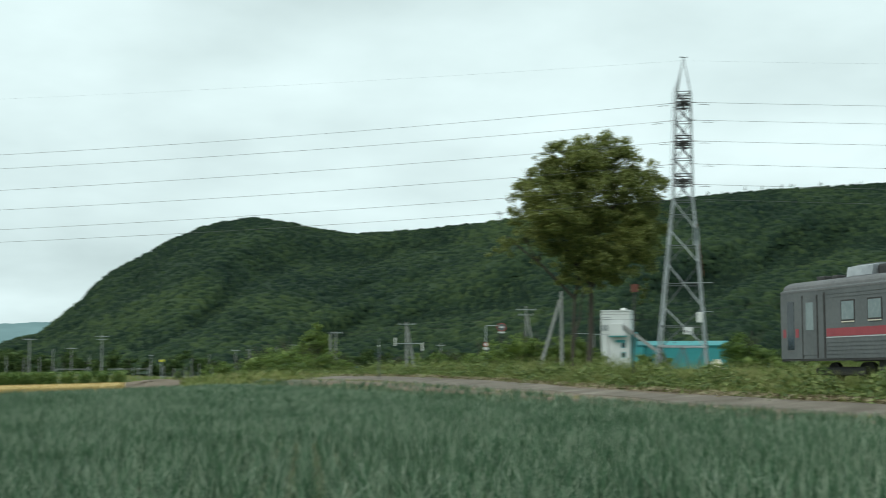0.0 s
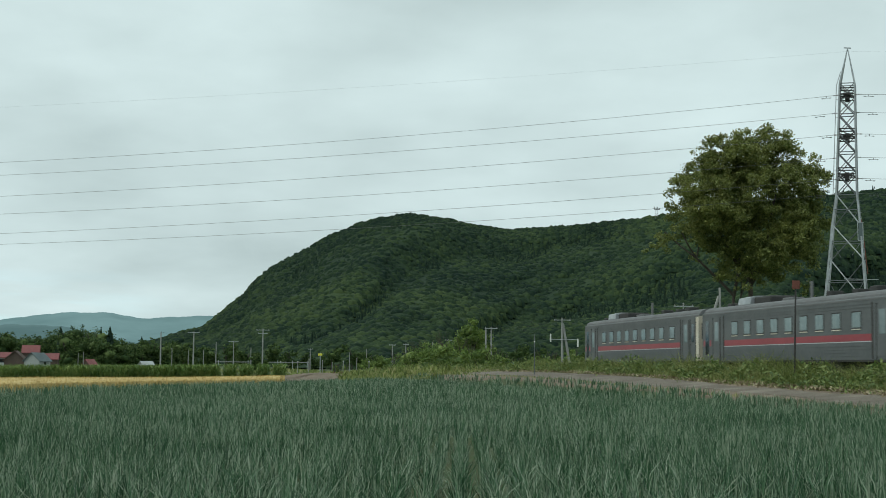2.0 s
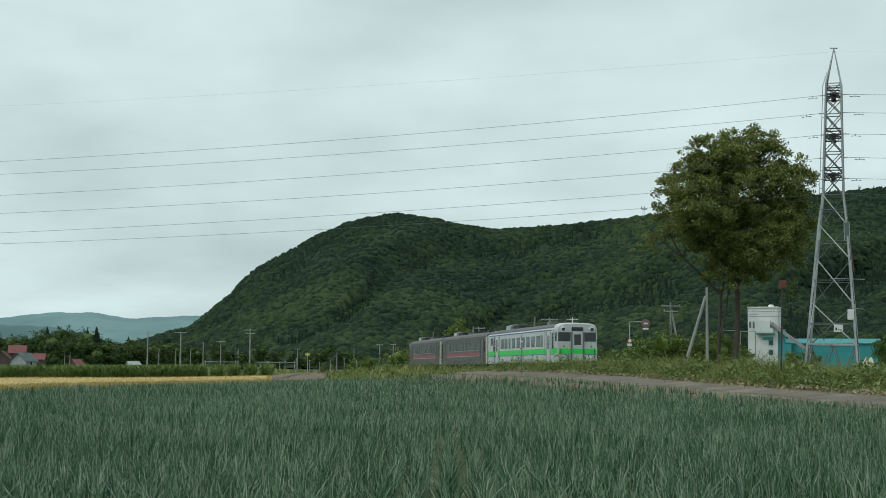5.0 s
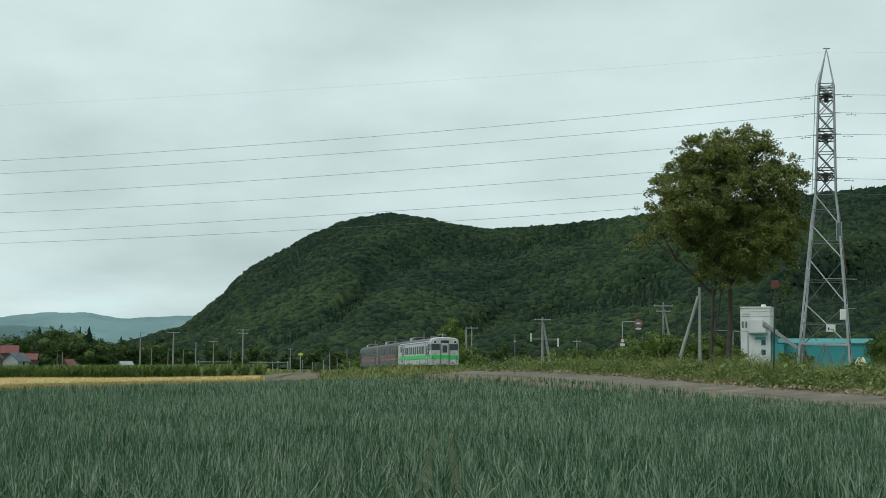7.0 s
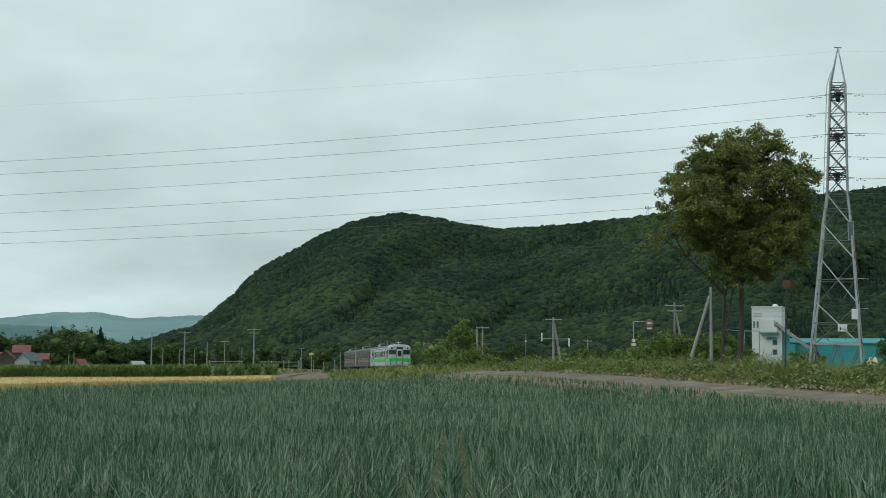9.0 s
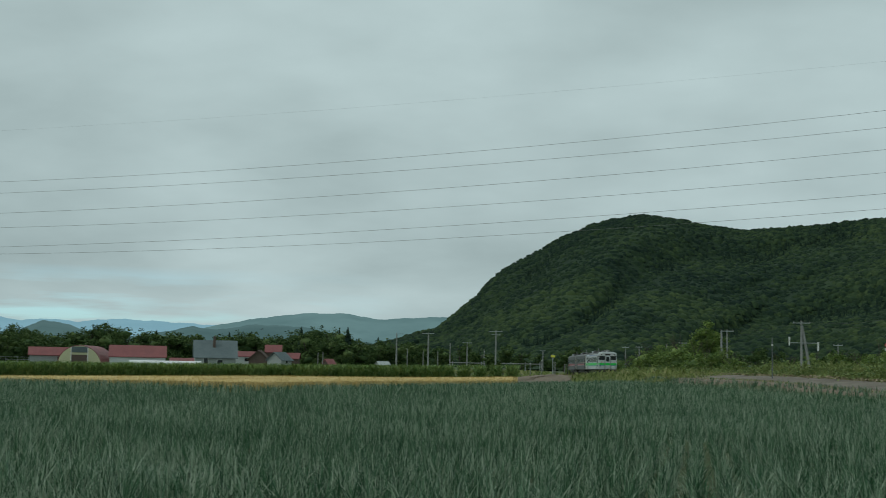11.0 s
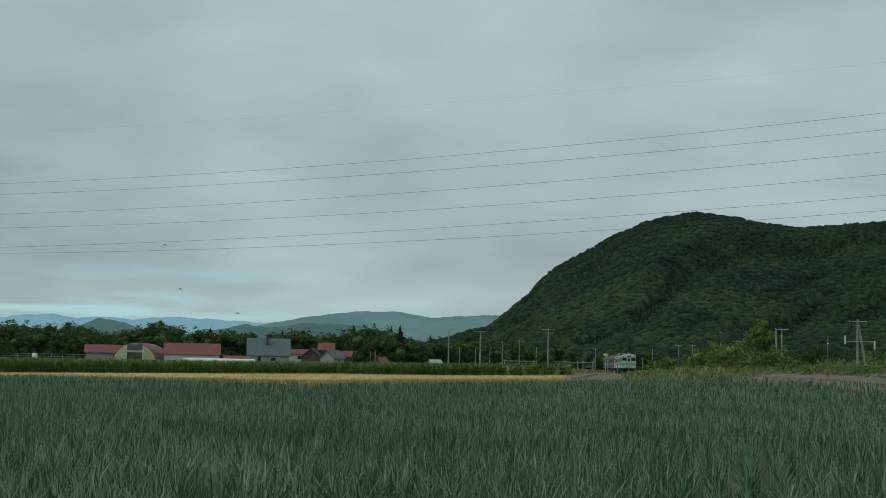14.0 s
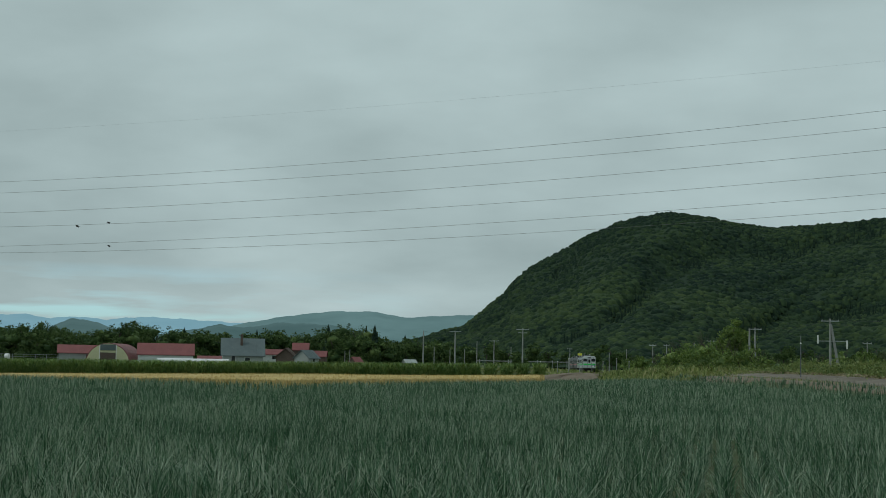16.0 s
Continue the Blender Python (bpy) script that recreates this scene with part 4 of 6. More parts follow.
# ---- the train ----
def car_section(w, z0, z1, crown):
    """Half-round roof over upright sides, as (y, z)."""
    pts = [(-w, z0), (w, z0), (w, z1)]
    for i in range(1, 12):
        a = math.pi * i / 12
        pts.append((w * math.copysign(abs(math.cos(a)) ** 0.55, math.cos(a)), z1 + crown * math.sin(a) ** 0.8))
    return pts + [(-w, z1)]


HALF = 10.4


def window_row(ob, xs, w, z0, z1, side, pane="paleglass", frame_mat="dark"):
    for x in xs:
        y = side * 1.45
        f = part("window", Geo().box(x - w / 2 - 0.05, x + w / 2 + 0.05, y - 0.02, y + 0.016, z0 - 0.05, z1 + 0.05, 0.008), frame_mat, ob)
        part("pane", Geo().box(x - w / 2, x + w / 2, y - 0.01, y + 0.022, z0, z1, 0.006), pane, f)


def bogie(ob, x):
    g = Geo()
    g.box(x - 1.5, x + 1.5, -1.12, -0.95, 0.42, 0.68, 0.03).box(x - 1.5, x + 1.5, 0.95, 1.12, 0.42, 0.68, 0.03).box(x - 0.3, x + 0.3, -1.0, 1.0, 0.4, 0.7)
    b = part("bogie", g, "dark", ob)
    for dx in (-1.05, 1.05):
        for y in (-0.6, 0.6):
            part("wheel", Geo().tube((x + dx, y - 0.07, 0.43), (x + dx, y + 0.07, 0.43), 0.43, n=18), "dark", b)


def roof_gear(ob, cooler, boxes, horns=()):
    for x0, x1, h in cooler:
        x0, back = x1 - 1.5, x0
        g = Geo().prism([(-0.8, 3.55), (0.8, 3.55), (0.9, 3.7), (0.84, 3.8 + h * 0.6), (0.5, 3.73 + h), (-0.5, 3.73 + h), (-0.84, 3.8 + h * 0.6), (-0.9, 3.7)], x0, x1)
        unit = part("roof_cooler", g, "steel", ob, "silver roof cooler")
        part("cooler_base", Geo().box(back - 1.0, x0, -0.7, 0.7, 3.55, 3.78 + h * 0.7, 0.08), "dark", ob, "sooty exhaust housing")
        for i in range(6):
            x = x0 + (x1 - x0) * (i + 0.5) / 6
            part("cooler_rib", Geo().box(x - 0.03, x + 0.03, -0.52, 0.52, 3.7 + h, 3.76 + h), "greyroof", unit)
    for x, w, h in boxes:
        part("roof_vent", Geo().box(x - w * 0.35, x + w * 0.35, -0.3, 0.3, 3.6, 3.8 + h * 0.8, 0.04), "dark" if w < 1 else "greyroof", ob)
    for x, h in horns:
        part("exhaust_pipe", Geo().tube((x, 0.5, 3.6), (x, 0.5, 3.6 + h), 0.07, n=10), "greyroof", ob)


def underframe(ob, xs):
    for x0, x1 in xs:
        part("equipment_box", Geo().box(x0, x1, -1.2, 1.2, 0.42, 0.97, 0.03), "dark", ob)


def door_leaf(ob, x, w, side, mat, pane):
    y = side * 1.45
    d = part("door", Geo().box(x - w / 2, x + w / 2, y - 0.03, y + 0.012, 1.1, 3.05, 0.01), mat, ob)
    part("door_window", Geo().box(x - w / 4, x + w / 4, y - 0.01, y + 0.02, 1.95, 2.9, 0.008), pane, d)
    for e in (-1, 1):
        part("door_post", Geo().box(x + e * w / 2 - 0.03, x + e * w / 2 + 0.03, y - 0.02, y + 0.02, 1.0, 3.15), "dark", d)
    return d


def grey_car():
    ob = thing("railcar", "stainless grey diesel railcar with a red waist stripe", "train car", "cars of the train")
    part("body", Geo().prism(car_section(1.45, 0.98, 3.32, 0.14), -HALF, HALF), "grey", ob)
    part("roof", Geo().prism([(y, z) for y, z in car_section(1.36, 3.32, 3.36, 0.36)], -HALF + 0.05, HALF - 0.05), "greyroof", ob, "light grey painted roof")
    xs = [6.1 - i * 1.536 for i in range(8)] + [-6.4]
    for side in (1, -1):
        window_row(ob, xs, 0.72, 2.24, 2.84, side)
        y = side * 1.454
        part("red_stripe", Geo().box(-7.6, 7.42, min(y, y + side * 0.006), max(y, y + side * 0.006), 1.71, 1.98), "red", ob, "red painted stripe")
        part("white_stripe", Geo().box(-7.6, 7.42, min(y, y + side * 0.008), max(y, y + side * 0.008), 1.665, 1.70), "white", ob)
        for z in (1.12, 1.25, 1.38, 1.51, 3.0, 3.12):
            part("corrugation", Geo().box(-7.62, 7.44, side * 1.45 - 0.014, side * 1.45 + 0.014, z, z + 0.035), "grey", ob)
        door_leaf(ob, 8.45, 0.95, side, "grey", "paleglass")
        part("cab_window", Geo().box(9.5, 9.95, side * 1.45 - 0.01, side * 1.45 + 0.014, 1.3, 2.98, 0.006), "glass", ob)
        for x in (9.3, 10.15):
            part("waist_mark", Geo().box(x - 0.1, x + 0.1, side * 1.45 - 0.01, side * 1.45 + 0.008, 1.72, 2.02), "red", ob)
        for x in xs:
            part("window_sill", Geo().box(x - 0.36, x + 0.36, side * 1.45 - 0.03, side * 1.45 + 0.03, 2.15, 2.19), "cream", ob)
        part("panel_line", Geo().box(7.47, 7.57, side * 1.45 - 0.01, side * 1.45 + 0.016, 1.0, 3.2), "dark", ob)
        part("panel_line", Geo().box(-7.75, -7.65, side * 1.45 - 0.01, side * 1.45 + 0.016, 1.0, 3.2), "dark", ob)
        part("sill", Geo().box(-HALF, HALF, side * 1.43 - 0.03, side * 1.43 + 0.005, 0.9, 1.0), "dark", ob)
        door_leaf(ob, -8.5, 0.95, side, "grey", "paleglass")
        door_leaf(ob, -9.55, 0.7, side, "grey", "glass")
        part("corner_trim", Geo().box(-HALF + 0.004, -HALF + 0.42, side * 1.45 - 0.01, side * 1.45 + 0.01, 1.0, 3.26), "cream", ob, "cream painted body corner")
        part("gutter", Geo().box(-HALF, HALF, side * 1.43 - 0.03, side * 1.43 + 0.03, 3.28, 3.34), "greyroof", ob)
    for end in (1, -1):
        x = end * HALF
        part("gangway", Geo().box(min(x, x + end * 0.2), max(x, x + end * 0.2), -0.55, 0.55, 1.05, 3.1, 0.04), "dark", ob)
        for y0 in (-1.3, 0.68):
            part("end_window", Geo().box(x - 0.01, x + 0.012, y0, y0 + 0.62, 2.1, 2.95, 0.004), "glass", ob)
        for y0 in (-1.44, 0.6):
            part("end_panel", Geo().box(x - 0.008, x + 0.008, y0, y0 + 0.84, 1.0, 3.3), "cream" if end < 0 else "grey", ob, "cream painted end panel" if end < 0 else "")
    roof_gear(ob, [(4.6, 7.0, 0.35)], [(9.6, 0.8, 0.12), (8.7, 0.5, 0.1), (-1.6, 0.7, 0.2), (-4.0, 0.7, 0.15), (-5.6, 0.9, 0.2), (2.6, 1.6, 0.1)], [(-0.4, 0.85)])
    for x in (7.2, -7.2):
        bogie(ob, x)
    underframe(ob, [(-4.6, -2.2), (-1.6, 1.8), (2.4, 4.8)])
    part("coupler", Geo().box(-HALF - 0.45, -HALF, -0.15, 0.15, 0.8, 1.05, 0.03), "dark", ob)
    return ob


def white_car():
    ob = thing("railcar", "white diesel railcar with a bright green waist stripe and rounded cab", "train car", "cars of the train")
    part("body", Geo().prism(car_section(1.45, 0.98, 3.30, 0.14), -HALF + 0.35, HALF), "white", ob)
    part("roof", Geo().prism(car_section(1.34, 3.30, 3.36, 0.38), -HALF + 0.5, HALF - 0.05), "greyroof", ob, "grey painted roof")
    for side in (1, -1):
        y = side * 1.454
        lo, hi = (y, y + side * 0.006) if side > 0 else (y + side * 0.006, y)
        part("green_stripe", Geo().box(-HALF + 0.36, HALF - 0.01, lo, hi, 1.60, 1.98), "green", ob, "bright green painted stripe")
        part("blue_line", Geo().box(-HALF + 0.36, HALF - 0.01, lo, hi, 1.54, 1.59), "blue", ob)
        part("gutter_line", Geo().box(-HALF + 0.9, HALF - 0.3, lo, hi, 3.2, 3.28), "blue", ob, "thin blue line under the roof")
        part("number_bar", Geo().box(-1.2, -0.6, lo, hi + 0.002, 2.03, 2.12), "dark", ob)
        window_row(ob, [5.35, 4.1, 1.62, 0.1, -1.37, -2.88, -4.35, -5.79], 0.86, 2.2, 2.86, side, "paleglass")
        window_row(ob, [2.9, -6.77], 0.42, 2.18, 2.88, side, "paleglass")
        window_row(ob, [8.3, -9.72], 0.26, 2.0, 3.0, side, "glass")
        window_row(ob, [9.3, 8.85], 0.2, 2.5, 3.02, side, "glass")
        for px in (6.4, 8.05, -7.7, -10.1):
            part("panel_line", Geo().box(px - 0.035, px + 0.035, side * 1.45 - 0.01, side * 1.45 + 0.014, 1.0, 3.28), "greyroof" if px < -10 else "dark", ob)
        part("sill", Geo().box(-HALF + 0.4, HALF - 0.02, side * 1.43 - 0.03, side * 1.43 + 0.005, 0.9, 1.0), "dark", ob)
        door_leaf(ob, 7.3, 0.95, side, "white", "paleglass")
        door_leaf(ob, -8.62, 0.95, side, "white", "paleglass")
    # the rounded cab end
    prof = car_section(1.45, 0.98, 3.30, 0.46)
    cab = Geo()
    n = len(prof)
    rings = ((-HALF + 0.35, 1.0), (-10.74, 0.992), (-10.9, 0.965))
    v = [(x, yy * k, 0.98 + (zz - 0.98) * (1 if k > 0.995 else 0.99 if k > 0.97 else 0.96)) for x, k in rings for yy, zz in prof]
    f = [(r * n + i, r * n + (i + 1) % n, (r + 1) * n + (i + 1) % n, (r + 1) * n + i) for r in range(2) for i in range(n)] + [tuple(range(2 * n, 3 * n))]
    cab.add(v, f)
    cab_ob = part("cab", cab, "white", ob)
    x = -10.9
    for s in (-1, 1):
        part("windscreen", Geo().box(x - 0.012, x + 0.03, min(s * 0.50, s * 1.33), max(s * 0.50, s * 1.385), 2.44, 3.06, 0.01), "glass", ob)
        part("tail_lamp", Geo().tube((x - 0.04, s * 0.98, 2.1), (x + 0.02, s * 0.98, 2.1), 0.06, n=14), "tail", ob)
        part("headlamp", Geo().tube((x - 0.08, s * 1.02, 3.27), (x + 0.25, s * 1.02, 3.3), 0.19, n=16), "porcelain", ob)
        part("lens", Geo().tube((x - 0.09, s * 1.02, 3.27), (x - 0.075, s * 1.02, 3.27), 0.13, n=16), "glass", ob)
        part("side_windscreen", Geo().box(-10.74, -10.3, s * 1.43 - 0.02, s * 1.43 + 0.03, 2.44, 3.06, 0.006), "glass", ob)
        part("door_pillar", Geo().box(x - 0.07, x + 0.02, s * 0.43 - 0.05, s * 0.43 + 0.05, 1.0, 3.1, 0.02), "greyroof", ob)
        part("handrail", Geo().tube((x - 0.06, s * 1.2, 1.1), (x - 0.06, s * 1.2, 1.9), 0.02, n=6), "dark", ob)
        part("wiper", Geo().bar((x - 0.03, s * 0.7, 2.4), (x - 0.03, s * 0.95, 2.8), 0.018), "dark", ob)
        lo, hi = (0.48, 1.34) if s > 0 else (-1.34, -0.48)
        part("green_band", Geo().box(x - 0.01, x + 0.02, lo, hi, 1.60, 1.95), "green", ob)
        part("blue_band", Geo().box(x - 0.01, x + 0.02, lo, hi, 1.54, 1.59), "blue", ob)
        part("cab_corner_band", Geo().box(-10.8, -HALF + 0.37, s * 1.435 - 0.02, s * 1.435 + 0.02, 1.60, 1.97), "green", ob)
        part("step", Geo().box(x - 0.12, x + 0.02, lo, hi, 0.72, 0.98, 0.02), "dark", ob)
    door = part("gangway_door", Geo().box(x - 0.03, x + 0.02, -0.37, 0.37, 1.0, 3.06, 0.01), "white", ob)
    part("door_window", Geo().box(x - 0.04, x, -0.24, 0.24, 2.2, 2.92, 0.01), "glass", door)
    part("green_band", Geo().box(x - 0.036, x, -0.36, 0.36, 1.60, 1.95), "green", door)
    part("destination_box", Geo().box(x - 0.03, x + 0.3, -0.42, 0.42, 3.16, 3.42, 0.03), "dark", ob)
    part("number_bar", Geo().box(x - 0.016, x, -1.0, -0.65, 1.3, 1.45), "porcelain", ob)
    part("coupler", Geo().box(x - 0.45, x, -0.17, 0.17, 0.75, 1.05, 0.04), "dark", ob)
    part("antenna", Geo().tube((x + 1.2, 0, 3.6), (x + 1.2, 0, 4.15), 0.03), "porcelain", ob)
    part("antenna_bar", Geo().tube((x + 1.2, -0.4, 4.0), (x + 1.2, 0.4, 4.0), 0.02), "porcelain", ob)
    part("gangway", Geo().box(HALF, HALF + 0.2, -0.55, 0.55, 1.05, 3.1, 0.04), "dark", ob)
    roof_gear(ob, [(3.9, 6.4, 0.36)], [(8.6, 0.6, 0.15), (7.2, 0.5, 0.1), (3.4, 1.0, 0.2), (0.8, 0.7, 0.15), (-2.0, 0.7, 0.2), (-4.5, 1.4, 0.25), (-7.3, 0.8, 0.15), (-8.9, 0.6, 0.2)], [(-1.2, 0.9)])
    for bx in (7.2, -7.2):
        bogie(ob, bx)
    underframe(ob, [(-4.6, -2.2), (-1.6, 1.8), (2.4, 4.8)])
    return ob


CARS = [grey_car(), grey_car(), white_car()]


def build_rails():
    for q in (-0.5335, 0.5335):
        g = Geo()
        s = np.arange(-110, 690, 8.0)
        for a, b in zip(s[:-1], s[1:]):
            (x0, y0), (x1, y1) = on_line(a, q), on_line(b, q)
            g.add([(x0 - 0.035, y0, rail_z(a) - 0.15), (x0 + 0.035, y0, rail_z(a) - 0.15), (x0 + 0.035, y0, rail_z(a)), (x0 - 0.035, y0, rail_z(a)),
                   (x1 - 0.035, y1, rail_z(b) - 0.15), (x1 + 0.035, y1, rail_z(b) - 0.15), (x1 + 0.035, y1, rail_z(b)), (x1 - 0.035, y1, rail_z(b))],
                  [(0, 1, 5, 4), (1, 2, 6, 5), (2, 3, 7, 6), (3, 0, 4, 7)])
        tagged(part("rail", g, "rust"), "worn steel rail on the ballast", "rail", "rails", "structure")


build_rails()


# ---- power line and poles ----
PY = polar(15.5, 120)
LINE = Vector((-0.978, 0.207, 0))
OUT = Vector((0.207, 0.978, 0))
# each cable's place across the line; the first is the earth wire
WIRES = (("top", 0.0, 0), ("a", -0.9, 1), ("b", 0.9, 1), ("c", -1.0, 1), ("d", 1.0, 1), ("e", -1.05, 1), ("f", 1.05, 1))


def build_pylon():
    base = polar(15.31, 120)
    # it leans by a degree along its line
    lean = Matrix.Rotation(radians(1.1), 4, Vector((math.sin(radians(15.4)), math.cos(radians(15.4)), 0)))
    ob = thing("transmission_tower", "slender galvanised steel lattice transmission tower", "tower", "", Matrix.Translation(base) @ lean)
    H = 28.3 - base.z
    turn = Matrix.Rotation(radians(-18.5), 3, "Z")

    def half(z):
        return float(np.interp(z, (0, 13.6, 15.0, 24.4, H), (2.12, 1.02, 0.82, 0.6, 0.05)))

    def corner(i, z):
        h = half(z)
        return turn @ Vector((h * (1, 1, -1, -1)[i], h * (1, -1, -1, 1)[i], z))

    low = [0, 2.6, 6.0, 9.7, 12.5, 15.0]
    high = [15.0, 16.9, 18.6, 20.2, 21.8, 23.2, 24.4]
    for i in range(4):
        pts = [corner(i, z) for z in low + high[1:]] + [turn @ Vector((0, 0, H))]
        part("leg", Geo().pipe(pts, [0.10] * 5 + [0.085] * 7 + [0.045]), "steel", ob)
    for i in range(4):
        j = (i + 1) % 4
        # the foot: two standing triangles under a strong girt
        a, b = low[0], low[1]
        m = (corner(i, b) + corner(j, b)) / 2
        foot = [corner(i, a).lerp(corner(j, a), k) for k in (0.3, 0.7)]
        for p, q in ((corner(i, b), foot[0]), (foot[0], m), (m, foot[1]), (foot[1], corner(j, b))):
            part("brace", Geo().bar(p, q, 0.07), "dimsteel", ob)
        part("girt", Geo().bar(corner(i, b), corner(j, b), 0.13), "steel", ob)
        for k, (a, b) in enumerate(zip(low[1:-1], low[2:])):
            # back and right faces take the darker steel; their dimness is painted
            part("brace", Geo().bar(corner(j, b), corner(i, a), 0.085), "steel" if i in (1, 2) else "dimsteel", ob)
            mid = (a + b) / 2
            part("girt", Geo().bar(corner(i, mid), corner(j, mid), 0.06), "dimsteel", ob)
            part("stay", Geo().bar(corner(i, mid), corner(i, a + (b - a) * 0.12).lerp(corner(j, a), 0.3), 0.045), "dimsteel", ob)
        for a, b in zip(high[:-1], high[1:]):
            part("brace", Geo().bar(corner(i, a), corner(j, b), 0.07), "dimsteel", ob)
            part("brace", Geo().bar(corner(j, a), corner(i, b), 0.07), "dimsteel", ob)
        for z in (15.0, 18.6, 21.8, 24.4):
            part("girt", Geo().bar(corner(i, z), corner(j, z), 0.065), "dimsteel", ob)
    # braced decks at the three levels of the cables
    for z in (16.75, 20.05, 23.5):
        for i in range(4):
            j = (i + 1) % 4
            for dz in (-0.35, 0.0, 0.5):
                part("cross_arm", Geo().bar(corner(i, z + dz), corner(j, z + dz), 0.085), "dark", ob)
            part("cross_arm", Geo().bar(corner(i, z - 0.35), corner(j, z + 0.5), 0.07), "dark", ob)
        part("cross_arm", Geo().bar(corner(0, z), corner(2, z), 0.08), "dark", ob)
        part("cross_arm", Geo().bar(corner(1, z), corner(3, z), 0.08), "dark", ob)
        part("deck_box", Geo().box(-0.16, 0.16, -0.16, 0.16, z - 0.6, z + 0.2, 0.02), "dark", ob)
    # the pale pipe that climbs beside one leg
    side = turn @ Vector((-0.24, -0.1, 0))
    part("climbing_rail", Geo().pipe([corner(2, z) + side for z in (15.0, 18, 21, 24.2)] + [corner(2, 25.4) + side * 0.4], 0.035), "steel", ob)
    for z in np.arange(15.5, 24.5, 1.5):
        part("rail_clip", Geo().bar(corner(2, z), corner(2, z) + side, 0.03), "dimsteel", ob)
    for z in np.arange(3.0, 15, 0.5):
        p = corner(1, z)
        part("climbing_step", Geo().bar(p, p + Vector((0.18, -0.08, 0)), 0.02), "steel", ob)
    part("cap_plate", Geo().bar((-0.3, 0, H), (0.3, 0, H), 0.07), "dimsteel", ob)
    # an open ladder guard, a box and its wires, the notice
    c, o = corner(1, 11.9), Vector((-0.02, -0.12, 0))
    for dx in (-0.22, 0.2):
        part("ladder_guard", Geo().bar(c + o + Vector((dx, 0, -0.75)), c + o + Vector((dx - 0.05, 0, 0.75)), 0.06), "steel", ob)
    for dz in (-0.75, 0.75):
        part("ladder_guard", Geo().bar(c + o + Vector((-0.24, 0, dz)), c + o + Vector((0.22, 0, dz)), 0.05), "steel", ob)
    part("guard_mesh", Geo().box(c.x - 0.2, c.x + 0.16, c.y - 0.11, c.y - 0.09, 11.2, 12.6), "slate", ob)
    part("ladder", Geo().bar(corner(1, 8.4) + Vector((0.3, -0.05, 0)), corner(1, 12.9) + Vector((0.12, -0.05, 0)), 0.05), "rust", ob)
    c = corner(1, 5.2)
    part("junction_box", Geo().box(c.x - 0.5, c.x - 0.02, c.y - 0.25, c.y - 0.05, 4.6, 5.45, 0.03), "porcelain", ob, "white metal box on the leg")
    part("box_pipe", Geo().tube((c.x + 0.18, c.y - 0.1, 2.6), (c.x + 0.1, c.y - 0.1, 5.9), 0.05), "steel", ob)
    part("box_arm", Geo().bar((c.x - 0.1, c.y, 5.55), (c.x + 0.9, c.y, 5.5), 0.04), "steel", ob)
    part("notice_plate", Geo().box(-0.45, 0.3, -1.95, -1.9, 3.6, 4.2, 0.01), "signwhite", ob, "white notice plate")
    part("notice_bar", Geo().box(-0.32, -0.2, -1.956, -1.95, 3.72, 3.95), "dark", ob)
    part("notice_bar", Geo().box(-0.12, 0.18, -1.956, -1.95, 3.78, 3.84), "dimsteel", ob)
    part("notice_rail", Geo().bar((-1.6, -1.86, 3.62), (1.6, -1.86, 3.62), 0.04), "dimsteel", ob)
    c = corner(1, 7.4)
    part("antenna_arm", Geo().bar((c.x - 1.7, c.y, 7.95), (c.x + 1.1, c.y, 7.95), 0.05), "steel", ob)


# span shapes: height at the tower, then 76 m and 118 m along it
SPAN = {"top": (28.0, 25.9, 25.86), "a": (24.2, 20.4, 20.1), "b": (23.0, 19.46, 19.14), "c": (20.86, 17.14, 16.66), "d": (19.2, 15.7, 15.38), "e": (17.14, 13.58, 13.0), "f": (16.14, 12.78, 12.54)}


def span_z(name, s):
    z0, z1, z2 = SPAN[name]
    if s < 0:
        return z0 + 0.047 * s + 0.0002 * s * s
    a = np.array([[76.2, 76.2 ** 2], [117.6, 117.6 ** 2]])
    b, c = np.linalg.solve(a, (z1 - z0, z2 - z0))
    return z0 + b * s + c * s * s


